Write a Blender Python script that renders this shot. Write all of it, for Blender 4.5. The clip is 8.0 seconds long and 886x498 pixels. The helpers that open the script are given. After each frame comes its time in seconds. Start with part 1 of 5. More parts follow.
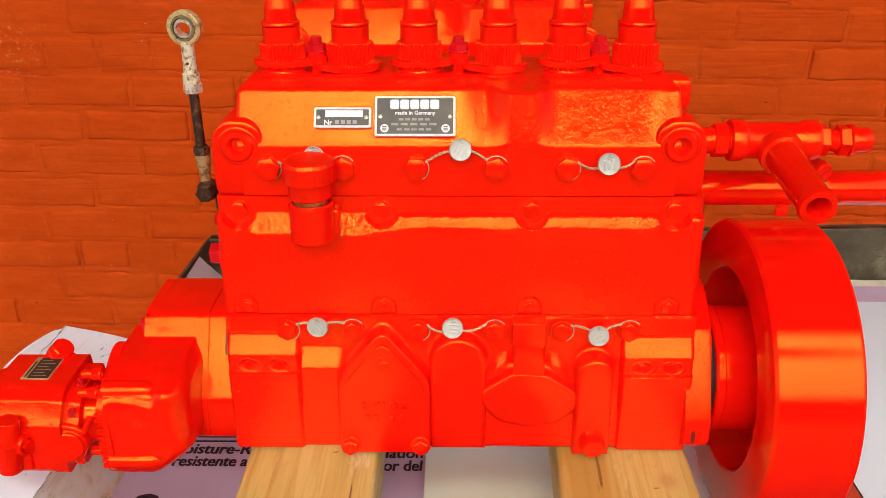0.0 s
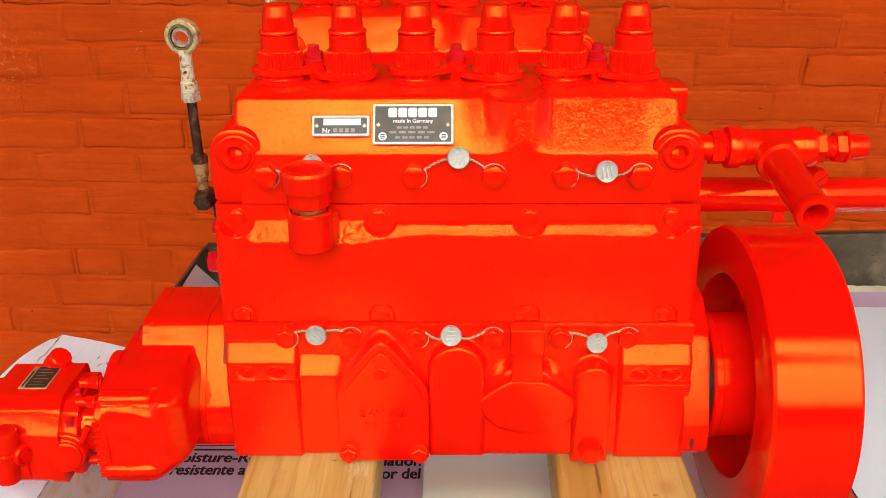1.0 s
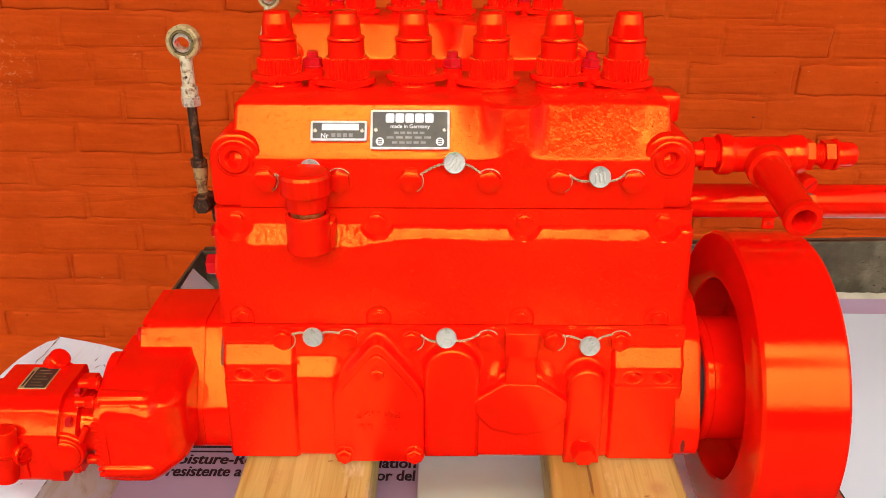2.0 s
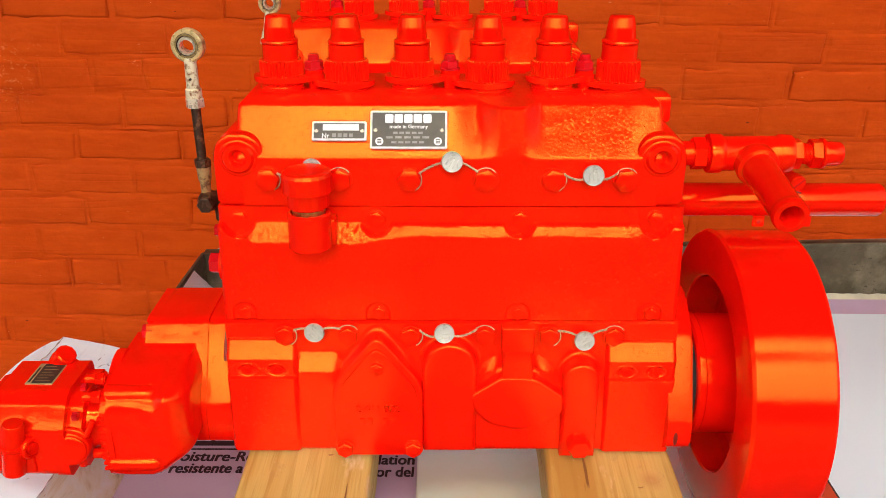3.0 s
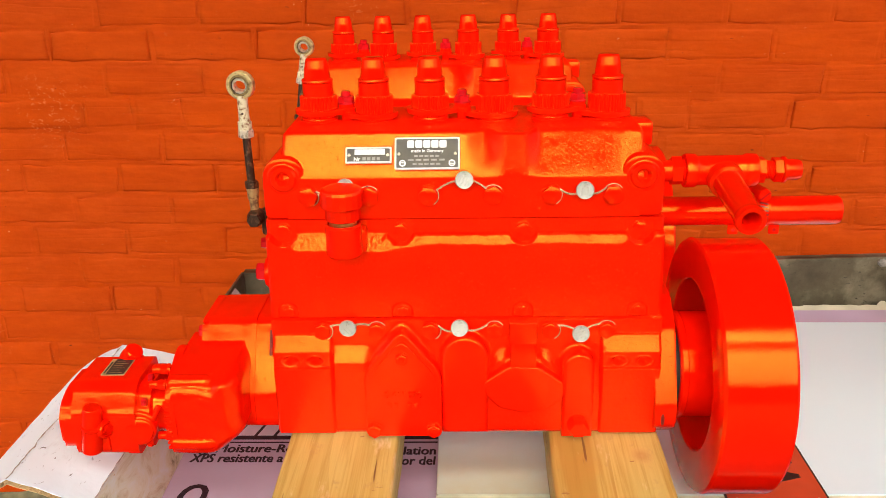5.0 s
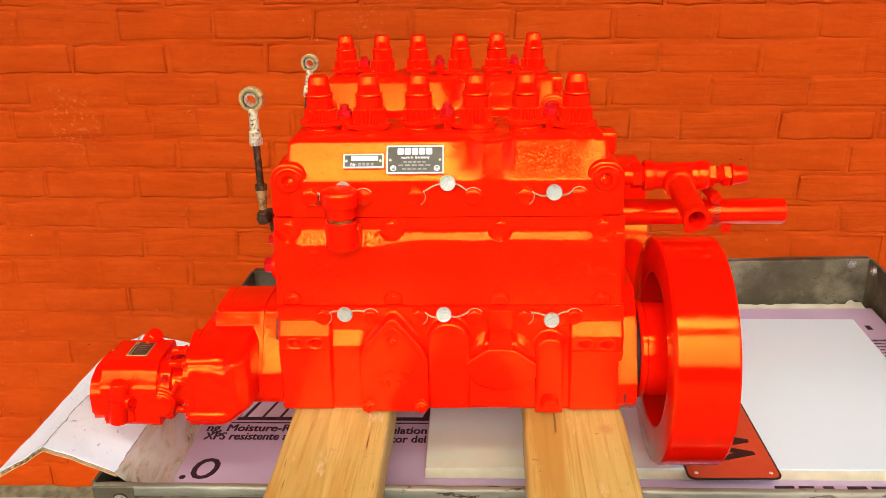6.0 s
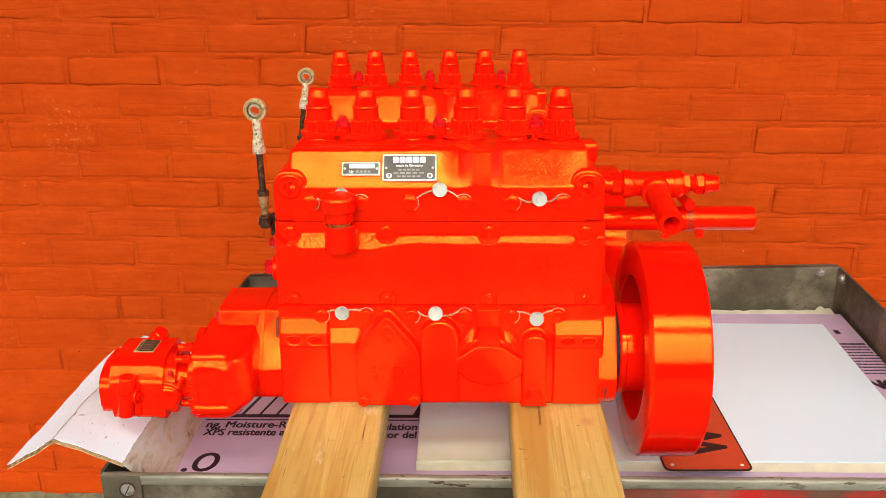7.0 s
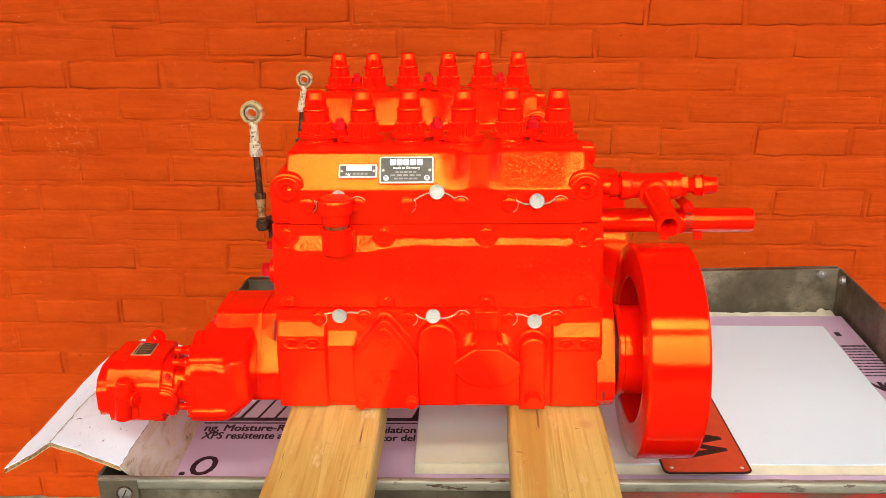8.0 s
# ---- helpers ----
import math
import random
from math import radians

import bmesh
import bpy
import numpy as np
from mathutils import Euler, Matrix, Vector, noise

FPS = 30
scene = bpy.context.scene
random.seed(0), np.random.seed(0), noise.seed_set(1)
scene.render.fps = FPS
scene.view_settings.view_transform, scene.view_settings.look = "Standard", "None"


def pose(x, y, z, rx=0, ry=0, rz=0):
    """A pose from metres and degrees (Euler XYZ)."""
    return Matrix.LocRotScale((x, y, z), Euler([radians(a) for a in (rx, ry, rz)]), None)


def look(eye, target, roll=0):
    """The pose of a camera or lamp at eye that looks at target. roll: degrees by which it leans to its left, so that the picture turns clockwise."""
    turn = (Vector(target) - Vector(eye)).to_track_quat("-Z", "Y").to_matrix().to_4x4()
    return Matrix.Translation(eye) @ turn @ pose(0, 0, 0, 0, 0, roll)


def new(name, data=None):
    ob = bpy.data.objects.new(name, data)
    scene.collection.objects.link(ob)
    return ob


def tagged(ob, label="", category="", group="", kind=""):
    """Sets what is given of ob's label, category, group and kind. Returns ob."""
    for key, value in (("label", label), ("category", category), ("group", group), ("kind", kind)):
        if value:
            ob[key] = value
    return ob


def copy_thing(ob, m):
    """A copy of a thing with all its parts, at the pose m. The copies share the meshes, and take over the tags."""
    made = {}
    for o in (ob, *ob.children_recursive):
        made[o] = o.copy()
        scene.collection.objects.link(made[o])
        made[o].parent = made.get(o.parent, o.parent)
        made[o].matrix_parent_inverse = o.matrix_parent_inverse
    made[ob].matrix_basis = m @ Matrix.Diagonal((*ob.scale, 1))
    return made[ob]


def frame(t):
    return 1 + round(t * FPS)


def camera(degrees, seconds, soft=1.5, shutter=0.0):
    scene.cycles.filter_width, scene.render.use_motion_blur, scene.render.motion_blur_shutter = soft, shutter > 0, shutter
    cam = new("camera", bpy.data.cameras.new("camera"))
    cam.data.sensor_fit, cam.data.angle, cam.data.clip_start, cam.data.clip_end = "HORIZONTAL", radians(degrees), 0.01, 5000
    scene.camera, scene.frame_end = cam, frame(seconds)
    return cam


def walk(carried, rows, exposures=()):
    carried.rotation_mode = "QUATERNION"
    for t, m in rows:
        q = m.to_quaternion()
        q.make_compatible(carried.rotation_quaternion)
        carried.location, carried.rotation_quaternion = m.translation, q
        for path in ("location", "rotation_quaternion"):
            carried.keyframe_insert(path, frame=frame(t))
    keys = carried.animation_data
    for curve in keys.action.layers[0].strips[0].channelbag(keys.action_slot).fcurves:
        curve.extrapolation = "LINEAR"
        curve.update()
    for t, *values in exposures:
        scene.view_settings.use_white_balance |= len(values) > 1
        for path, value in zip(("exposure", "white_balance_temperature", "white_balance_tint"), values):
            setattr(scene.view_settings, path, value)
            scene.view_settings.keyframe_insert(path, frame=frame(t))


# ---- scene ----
cam = camera(53.28, 8.0, soft=0.6)
Z0 = 0.97  # height of the pumps' feet over the ground
ROWS = [
    (0.0, (0.0006, -0.5158, 0.3752), (-0.0174, 0.3957, -0.0357), -0.29),
    (0.5, (-0.0029, -0.5143, 0.3763), (-0.0163, 0.3985, -0.0319), -0.24),
    (1.0, (-0.0015, -0.5161, 0.3762), (-0.0138, 0.3984, -0.0281), -0.34),
    (1.5, (-0.0017, -0.5208, 0.3780), (-0.0114, 0.3949, -0.0239), -0.03),
    (3.0, (-0.0023, -0.5412, 0.3768), (-0.0058, 0.3802, -0.0116), 0.05),
    (3.5, (-0.0009, -0.5574, 0.3875), (-0.0056, 0.3614, -0.0072), 0.05),
    (4.0, (-0.0005, -0.5768, 0.3963), (-0.0135, 0.3458, 0.0109), -0.18),
    (4.5, (0.0033, -0.6059, 0.3929), (-0.0195, 0.3252, 0.0288), -0.54),
    (4.7, (0.0009, -0.6183, 0.3902), (-0.0221, 0.3160, 0.0344), -0.86),
    (5.8, (0.0271, -0.7062, 0.4131), (-0.0198, 0.2303, 0.0656), -1.42),
    (6.0, (0.0287, -0.7251, 0.4131), (-0.0133, 0.2139, 0.0717), -1.13),
    (6.5, (0.0275, -0.7654, 0.4192), (-0.0035, 0.1770, 0.0862), -0.64),
    (7.0, (0.0222, -0.7757, 0.4206), (-0.0003, 0.1691, 0.0937), -0.49),
    (7.5, (0.0199, -0.7764, 0.4205), (0.0006, 0.1696, 0.0967), -0.37),
    (8.0, (0.0271, -0.7738, 0.4191), (0.0015, 0.1721, 0.0957), -0.68),
]
walk(cam, [(t, look((x, y, z + Z0), (a, b, c + Z0), r)) for t, (x, y, z), (a, b, c), r in ROWS],
     exposures=[(0.0, 0.73, 6150, 10), (3.0, 0.77, 6200, 9), (4.25, 0.90, 6400, 5), (6.0, 1.0, 6300, 6), (7.0, 1.02, 6200, 7), (8.0, 1.02, 6150, 7)])

# ---- light ----
world = bpy.data.worlds.new("world")
scene.world = world
world.use_nodes = True
wn = world.node_tree.nodes
sky = wn.new("ShaderNodeTexSky")
sky.sky_type, sky.sun_disc = "NISHITA", False
sky.sun_elevation, sky.sun_rotation = radians(48), radians(180)
sky.air_density, sky.dust_density, sky.ozone_density = 1.0, 6.0, 0.6
wn["Background"].inputs["Strength"].default_value = 0.15
world.node_tree.links.new(sky.outputs["Color"], wn["Background"].inputs["Color"])

sun_data = bpy.data.lights.new("sun", "SUN")
sun_data.energy, sun_data.angle, sun_data.color = 1.25, radians(88), (1.0, 0.95, 0.88)
sun = new("sun", sun_data)
sun.matrix_world = look((-0.6, -8, 4.6), (0, 0.2, 1.0))


# ---- materials ----
def mat(name):
    m = bpy.data.materials.new(name)
    m.use_nodes = True
    nt = m.node_tree
    return m, nt, nt.nodes["Principled BSDF"]


def node(nt, kind, **sets):
    n = nt.nodes.new(kind)
    for key, value in sets.items():
        n.inputs[key.replace("_", " ")].default_value = value
    return n


def coords(nt, scale=(1, 1, 1), shift=(0, 0, 0), per_object=False):
    tc = nt.nodes.new("ShaderNodeTexCoord")
    mp = nt.nodes.new("ShaderNodeMapping")
    mp.inputs["Scale"].default_value = scale
    mp.inputs["Location"].default_value = shift
    nt.links.new(tc.outputs["Object"], mp.inputs["Vector"])
    if per_object:
        info = nt.nodes.new("ShaderNodeObjectInfo")
        add = nt.nodes.new("ShaderNodeVectorMath")
        add.operation = "MULTIPLY_ADD"
        nt.links.new(info.outputs["Random"], add.inputs[0])
        add.inputs[1].default_value = (37, 53, 71)
        nt.links.new(mp.outputs["Vector"], add.inputs[2])
        return add.outputs["Vector"]
    return mp.outputs["Vector"]


def noise_tex(nt, vec, scale, detail=4, rough=0.55, distortion=0.0):
    n = node(nt, "ShaderNodeTexNoise", Scale=scale, Detail=detail, Roughness=rough, Distortion=distortion)
    nt.links.new(vec, n.inputs["Vector"])
    return n.outputs["Fac"]


def ramp(nt, fac, stops):
    r = nt.nodes.new("ShaderNodeValToRGB")
    el = r.color_ramp.elements
    while len(el) < len(stops):
        el.new(0.5)
    for e, (p, c) in zip(el, stops):
        e.position = p
        e.color = (*c, 1) if len(c) == 3 else c
    nt.links.new(fac, r.inputs["Fac"])
    return r.outputs["Color"]


def grey(v):
    return (v, v, v)


def mix(nt, fac, a, b, blend="MIX"):
    m = nt.nodes.new("ShaderNodeMix")
    m.data_type, m.blend_type = "RGBA", blend
    for sock, v in ((m.inputs[0], fac), (m.inputs[6], a), (m.inputs[7], b)):
        if isinstance(v, (int, float)):
            sock.default_value = v
        elif isinstance(v, tuple):
            sock.default_value = (*v, 1)
        else:
            nt.links.new(v, sock)
    return m.outputs[2]


def bump(nt, height, strength, distance, below=None):
    b = node(nt, "ShaderNodeBump", Strength=strength, Distance=distance)
    nt.links.new(height, b.inputs["Height"])
    if below is not None:
        nt.links.new(below, b.inputs["Normal"])
    return b.outputs["Normal"]


def gloss_paint(name, base, tint, peel=0.42, rough=0.03, cast=0.0, least=0.22, most=1.0, wave=0.06):
    """Thick brushed gloss enamel over metal: orange peel, small pits and, on castings, sand texture."""
    m, nt, p = mat(name)
    v = coords(nt)
    big = noise_tex(nt, v, 35, 3)
    col = ramp(nt, big, [(0.3, tuple(c * 0.93 for c in base)), (0.7, tuple(min(1, c * 1.05) for c in base))])
    nt.links.new(col, p.inputs["Base Color"])
    p.inputs["Specular Tint"].default_value = (*tint, 1)
    p.inputs["Specular IOR Level"].default_value = 0.82
    nt.links.new(ramp(nt, noise_tex(nt, v, 90, 2), [(0.35, grey(rough)), (0.75, grey(rough * 1.8))]), p.inputs["Roughness"])
    n1 = bump(nt, noise_tex(nt, v, 900, 2, 0.6), peel, 0.0003)
    n1 = bump(nt, noise_tex(nt, v, 45, 2), wave, 0.0012, n1)
    if cast > 0:
        tc = nt.nodes.new("ShaderNodeTexCoord")
        sp = nt.nodes.new("ShaderNodeSeparateXYZ")
        nt.links.new(tc.outputs["Object"], sp.inputs[0])
        mr = node(nt, "ShaderNodeMapRange")
        for k, val in (("From Min", -0.03), ("From Max", 0.075), ("To Min", least), ("To Max", most)):
            mr.inputs[k].default_value = val
        nt.links.new(sp.outputs["X"], mr.inputs["Value"])
        sand = noise_tex(nt, v, 430, 3, 0.55)
        mul = nt.nodes.new("ShaderNodeMath")
        mul.operation = "MULTIPLY"
        blotch = ramp(nt, noise_tex(nt, v, 70, 3), [(0.35, grey(0.35)), (0.65, grey(1.0))])
        nt.links.new(mix(nt, 1.0, mr.outputs[0], blotch, "MULTIPLY"), mul.inputs[0])
        nt.links.new(sand, mul.inputs[1])
        n1 = bump(nt, mul.outputs[0], cast, 0.0012, n1)
        pits = ramp(nt, noise_tex(nt, coords(nt, (1, 1, 1.2)), 420, 2, 0.6), [(0.322, grey(0)), (0.36, grey(1))])
        n1 = bump(nt, pits, 0.55, 0.0007, n1)
    nt.links.new(n1, p.inputs["Normal"])
    return m


RED = gloss_paint("red_enamel", (0.90, 0.0045, 0.0003), (1.0, 0.71, 0.06))
RED_CAST = gloss_paint("red_enamel_on_casting", (0.90, 0.0045, 0.0003), (1.0, 0.71, 0.06), cast=0.43, least=0.10)
RED_COVER = gloss_paint("red_enamel_on_rough_casting", (0.90, 0.0045, 0.0003), (1.0, 0.71, 0.06), cast=0.5, least=0.7)
RED_RUN = gloss_paint("red_enamel_run_thick", (0.90, 0.0045, 0.0003), (1.0, 0.71, 0.06), peel=0.2, rough=0.022, cast=0.45, least=0.12, most=0.12, wave=0.5)
RED_SMOOTH = gloss_paint("red_enamel_turned", (0.90, 0.0045, 0.0003), (1.0, 0.71, 0.06), peel=0.2, rough=0.035)
RED_CAP = gloss_paint("red_enamel_polished", (0.90, 0.0045, 0.0003), (1.0, 0.71, 0.06), peel=0.06, rough=0.02)
# Crimson base holds a bluish reflection on nuts and plugs, and darkens small slots.
CRIMSON = gloss_paint("crimson_sheen_enamel", (0.60, 0.006, 0.010), (1.0, 0.45, 0.35))


def metal(name, base, rough, spots=None, amount=0.5, metallic=1.0, scale=120):
    m, nt, p = mat(name)
    v = coords(nt)
    n = noise_tex(nt, v, scale, 5, 0.65)
    other = spots or tuple(c * 0.6 for c in base)
    fac = ramp(nt, n, [(amount, grey(0)), (amount + 0.12, grey(1))])
    nt.links.new(mix(nt, fac, base, other), p.inputs["Base Color"])
    inv = ramp(nt, n, [(amount, grey(metallic)), (amount + 0.12, grey(metallic * (0.2 if spots else 1)))])
    nt.links.new(inv, p.inputs["Metallic"])
    nt.links.new(ramp(nt, noise_tex(nt, v, 300, 3), [(0.3, grey(rough * 0.7)), (0.7, grey(min(1, rough * 1.4)))]), p.inputs["Roughness"])
    nt.links.new(bump(nt, noise_tex(nt, v, 700, 3), 0.25, 0.0004), p.inputs["Normal"])
    return m


ZINC = metal("zinc_plate", (0.70, 0.62, 0.46), 0.3, (0.26, 0.17, 0.08), 0.56, 0.5)
DULL_BOLT = metal("dull_bolt", (0.36, 0.34, 0.3), 0.45, (0.16, 0.13, 0.09), 0.5, 0.6)
CHALK = metal("worn_white_paint", (0.66, 0.58, 0.37), 0.5, (0.22, 0.09, 0.03), 0.50, 0.1, 240)
EYE_METAL = metal("yellowed_zinc", (0.62, 0.46, 0.20), 0.3, (0.24, 0.13, 0.045), 0.53, 0.3, 150)
TAN_RUST = metal("tan_rusted_zinc", (0.46, 0.30, 0.12), 0.5, (0.16, 0.07, 0.025), 0.5, 0.3, 220)
DARK_ROD = metal("dark_rusted_steel", (0.055, 0.028, 0.015), 0.5, (0.16, 0.07, 0.025), 0.5, 0.6, 200)
OLD_BRASS = metal("old_brass", (0.40, 0.28, 0.11), 0.35, (0.06, 0.035, 0.015), 0.55, 0.8, 300)
BRASS = metal("brass_thread", (0.75, 0.5, 0.14), 0.3)
RUBBER = metal("black_gap_shade", (0.012, 0.012, 0.012), 0.6, None, 0.5, 0.0)
LEAD = metal("lead_seal", (0.52, 0.51, 0.44), 0.5, (0.27, 0.25, 0.19), 0.57, 0.35, 260)
WIRE = metal("seal_wire", (0.66, 0.5, 0.3), 0.45, (0.2, 0.12, 0.06), 0.52, 0.4, 900)


def plain(name, base, rough=0.6, vary=0.12, scale=30, rel=0.1, rel_scale=250, metallic=0.0):
    m, nt, p = mat(name)
    v = coords(nt)
    a, b = tuple(c * (1 - vary) for c in base), tuple(min(1, c * (1 + vary)) for c in base)
    nt.links.new(ramp(nt, noise_tex(nt, v, scale, 5), [(0.3, a), (0.7, b)]), p.inputs["Base Color"])
    nt.links.new(ramp(nt, noise_tex(nt, v, scale * 4, 4), [(0.3, grey(rough * 0.8)), (0.7, grey(min(1, rough * 1.2)))]), p.inputs["Roughness"])
    p.inputs["Metallic"].default_value = metallic
    nt.links.new(bump(nt, noise_tex(nt, v, rel_scale, 4), rel, 0.001), p.inputs["Normal"])
    return m


PLATE_GREY = plain("plate_grey_print", (0.062, 0.050, 0.029), 0.42, 0.55, 60)
PLATE_WHITE = plain("plate_bare_aluminium", (0.72, 0.7, 0.64), 0.35, 0.15, 200)
PRINT_WHITE = plain("white_print", (0.82, 0.8, 0.76), 0.5, 0.1, 300)
PRINT_DIM = plain("worn_print", (0.3, 0.28, 0.24), 0.5, 0.3, 300)
TAG_TAN = plain("tan_label", (0.42, 0.3, 0.13), 0.4, 0.2, 200)
TAG_BLACK = plain("black_label", (0.02, 0.018, 0.016), 0.35, 0.3, 200)
FOAM = plain("lilac_foam", (0.60, 0.46, 0.62), 0.7, 0.07, 12, 0.12, 400)
FOAM_INK = plain("dark_violet_ink", (0.022, 0.008, 0.020), 0.6, 0.2, 60)
FOAM_PALE = plain("pale_lilac_print", (0.72, 0.60, 0.72), 0.7, 0.05, 30)
BOARD_EDGE = plain("cream_board_edge", (0.78, 0.74, 0.52), 0.7, 0.08, 60, 0.2, 500)
PAPER = plain("torn_cream_paper", (0.66, 0.62, 0.46), 0.8, 0.2, 25, 0.3, 120)
CARD_BROWN = plain("brown_kraft", (0.66, 0.45, 0.22), 0.85, 0.2, 120, 0.2, 500)
# Shade inside slots, a gap and the drain hole, put into a dark red.
SLOT_RED = plain("slot_shade_red", (0.20, 0.008, 0.003), 0.5)
SIGN_RED = plain("orange_red_sign", (0.58, 0.08, 0.03), 0.4, 0.08, 40, 0.05)
SIGN_BLACK = plain("black_sign_print", (0.02, 0.015, 0.015), 0.45, 0.2, 100)
CONCRETE = plain("concrete_ground", (0.40, 0.39, 0.35), 0.85, 0.3, 5, 0.4, 60)
MOSS = plain("mossy_dirt", (0.16, 0.15, 0.08), 0.95, 0.5, 40, 0.6, 90)
ASPHALT = plain("added_dark_ground", (0.05, 0.05, 0.048), 0.9, 0.35, 8, 0.5, 120)
SOFFIT = plain("dark_soffit_boards", (0.16, 0.12, 0.09), 0.8, 0.2, 4)
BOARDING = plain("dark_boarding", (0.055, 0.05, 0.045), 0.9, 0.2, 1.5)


def card_material():
    """White-faced card with scuffs and grey smears."""
    m, nt, p = mat("white_faced_card")
    v = coords(nt)
    smear = ramp(nt, noise_tex(nt, coords(nt, (1, 0.35, 1)), 22, 6, 0.7, 1.5), [(0.60, grey(0)), (0.78, grey(1))])
    col = mix(nt, smear, (0.84, 0.94, 1.0), (0.68, 0.73, 0.78))
    dirt = ramp(nt, noise_tex(nt, coords(nt, (1, 0.5, 1), (3, 1, 2)), 60, 3, 0.6, 3), [(0.66, grey(0)), (0.71, grey(1))])
    nt.links.new(mix(nt, dirt, col, (0.2, 0.2, 0.22)), p.inputs["Base Color"])
    p.inputs["Roughness"].default_value = 0.7
    nt.links.new(bump(nt, noise_tex(nt, v, 40, 5), 0.3, 0.003), p.inputs["Normal"])
    return m


CARD = card_material()


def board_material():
    """White sheet that turns blotchy yellow towards its front edge on the left."""
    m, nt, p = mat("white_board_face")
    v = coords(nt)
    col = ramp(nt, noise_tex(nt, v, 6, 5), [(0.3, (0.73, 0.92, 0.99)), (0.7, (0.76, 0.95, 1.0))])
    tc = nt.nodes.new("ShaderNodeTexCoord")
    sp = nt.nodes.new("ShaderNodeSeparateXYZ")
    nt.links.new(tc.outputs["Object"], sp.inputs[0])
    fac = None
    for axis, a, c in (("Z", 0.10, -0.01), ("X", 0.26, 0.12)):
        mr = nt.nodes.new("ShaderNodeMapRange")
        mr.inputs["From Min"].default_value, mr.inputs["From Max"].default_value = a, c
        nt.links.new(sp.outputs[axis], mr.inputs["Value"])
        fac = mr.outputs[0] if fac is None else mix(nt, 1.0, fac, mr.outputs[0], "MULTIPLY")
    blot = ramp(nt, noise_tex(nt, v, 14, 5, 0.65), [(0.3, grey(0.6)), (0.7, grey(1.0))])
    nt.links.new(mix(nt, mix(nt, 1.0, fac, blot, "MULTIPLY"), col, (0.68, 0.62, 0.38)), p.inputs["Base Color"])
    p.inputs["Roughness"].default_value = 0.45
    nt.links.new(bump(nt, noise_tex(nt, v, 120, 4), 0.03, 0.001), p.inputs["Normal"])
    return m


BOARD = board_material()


def soiled_card():
    m, nt, p = mat("soiled_card_side")
    v = coords(nt, (1, 0.4, 1))
    st = noise_tex(nt, v, 45, 6, 0.7, 1.0)
    nt.links.new(ramp(nt, st, [(0.33, (0.88, 0.88, 0.84)), (0.50, (0.84, 0.79, 0.62)), (0.60, (0.72, 0.62, 0.42)), (0.67, (0.40, 0.33, 0.2)), (0.72, (0.12, 0.10, 0.07))]), p.inputs["Base Color"])
    p.inputs["Roughness"].default_value = 0.8
    nt.links.new(bump(nt, st, 0.3, 0.002), p.inputs["Normal"])
    return m


CARD_SOILED = soiled_card()


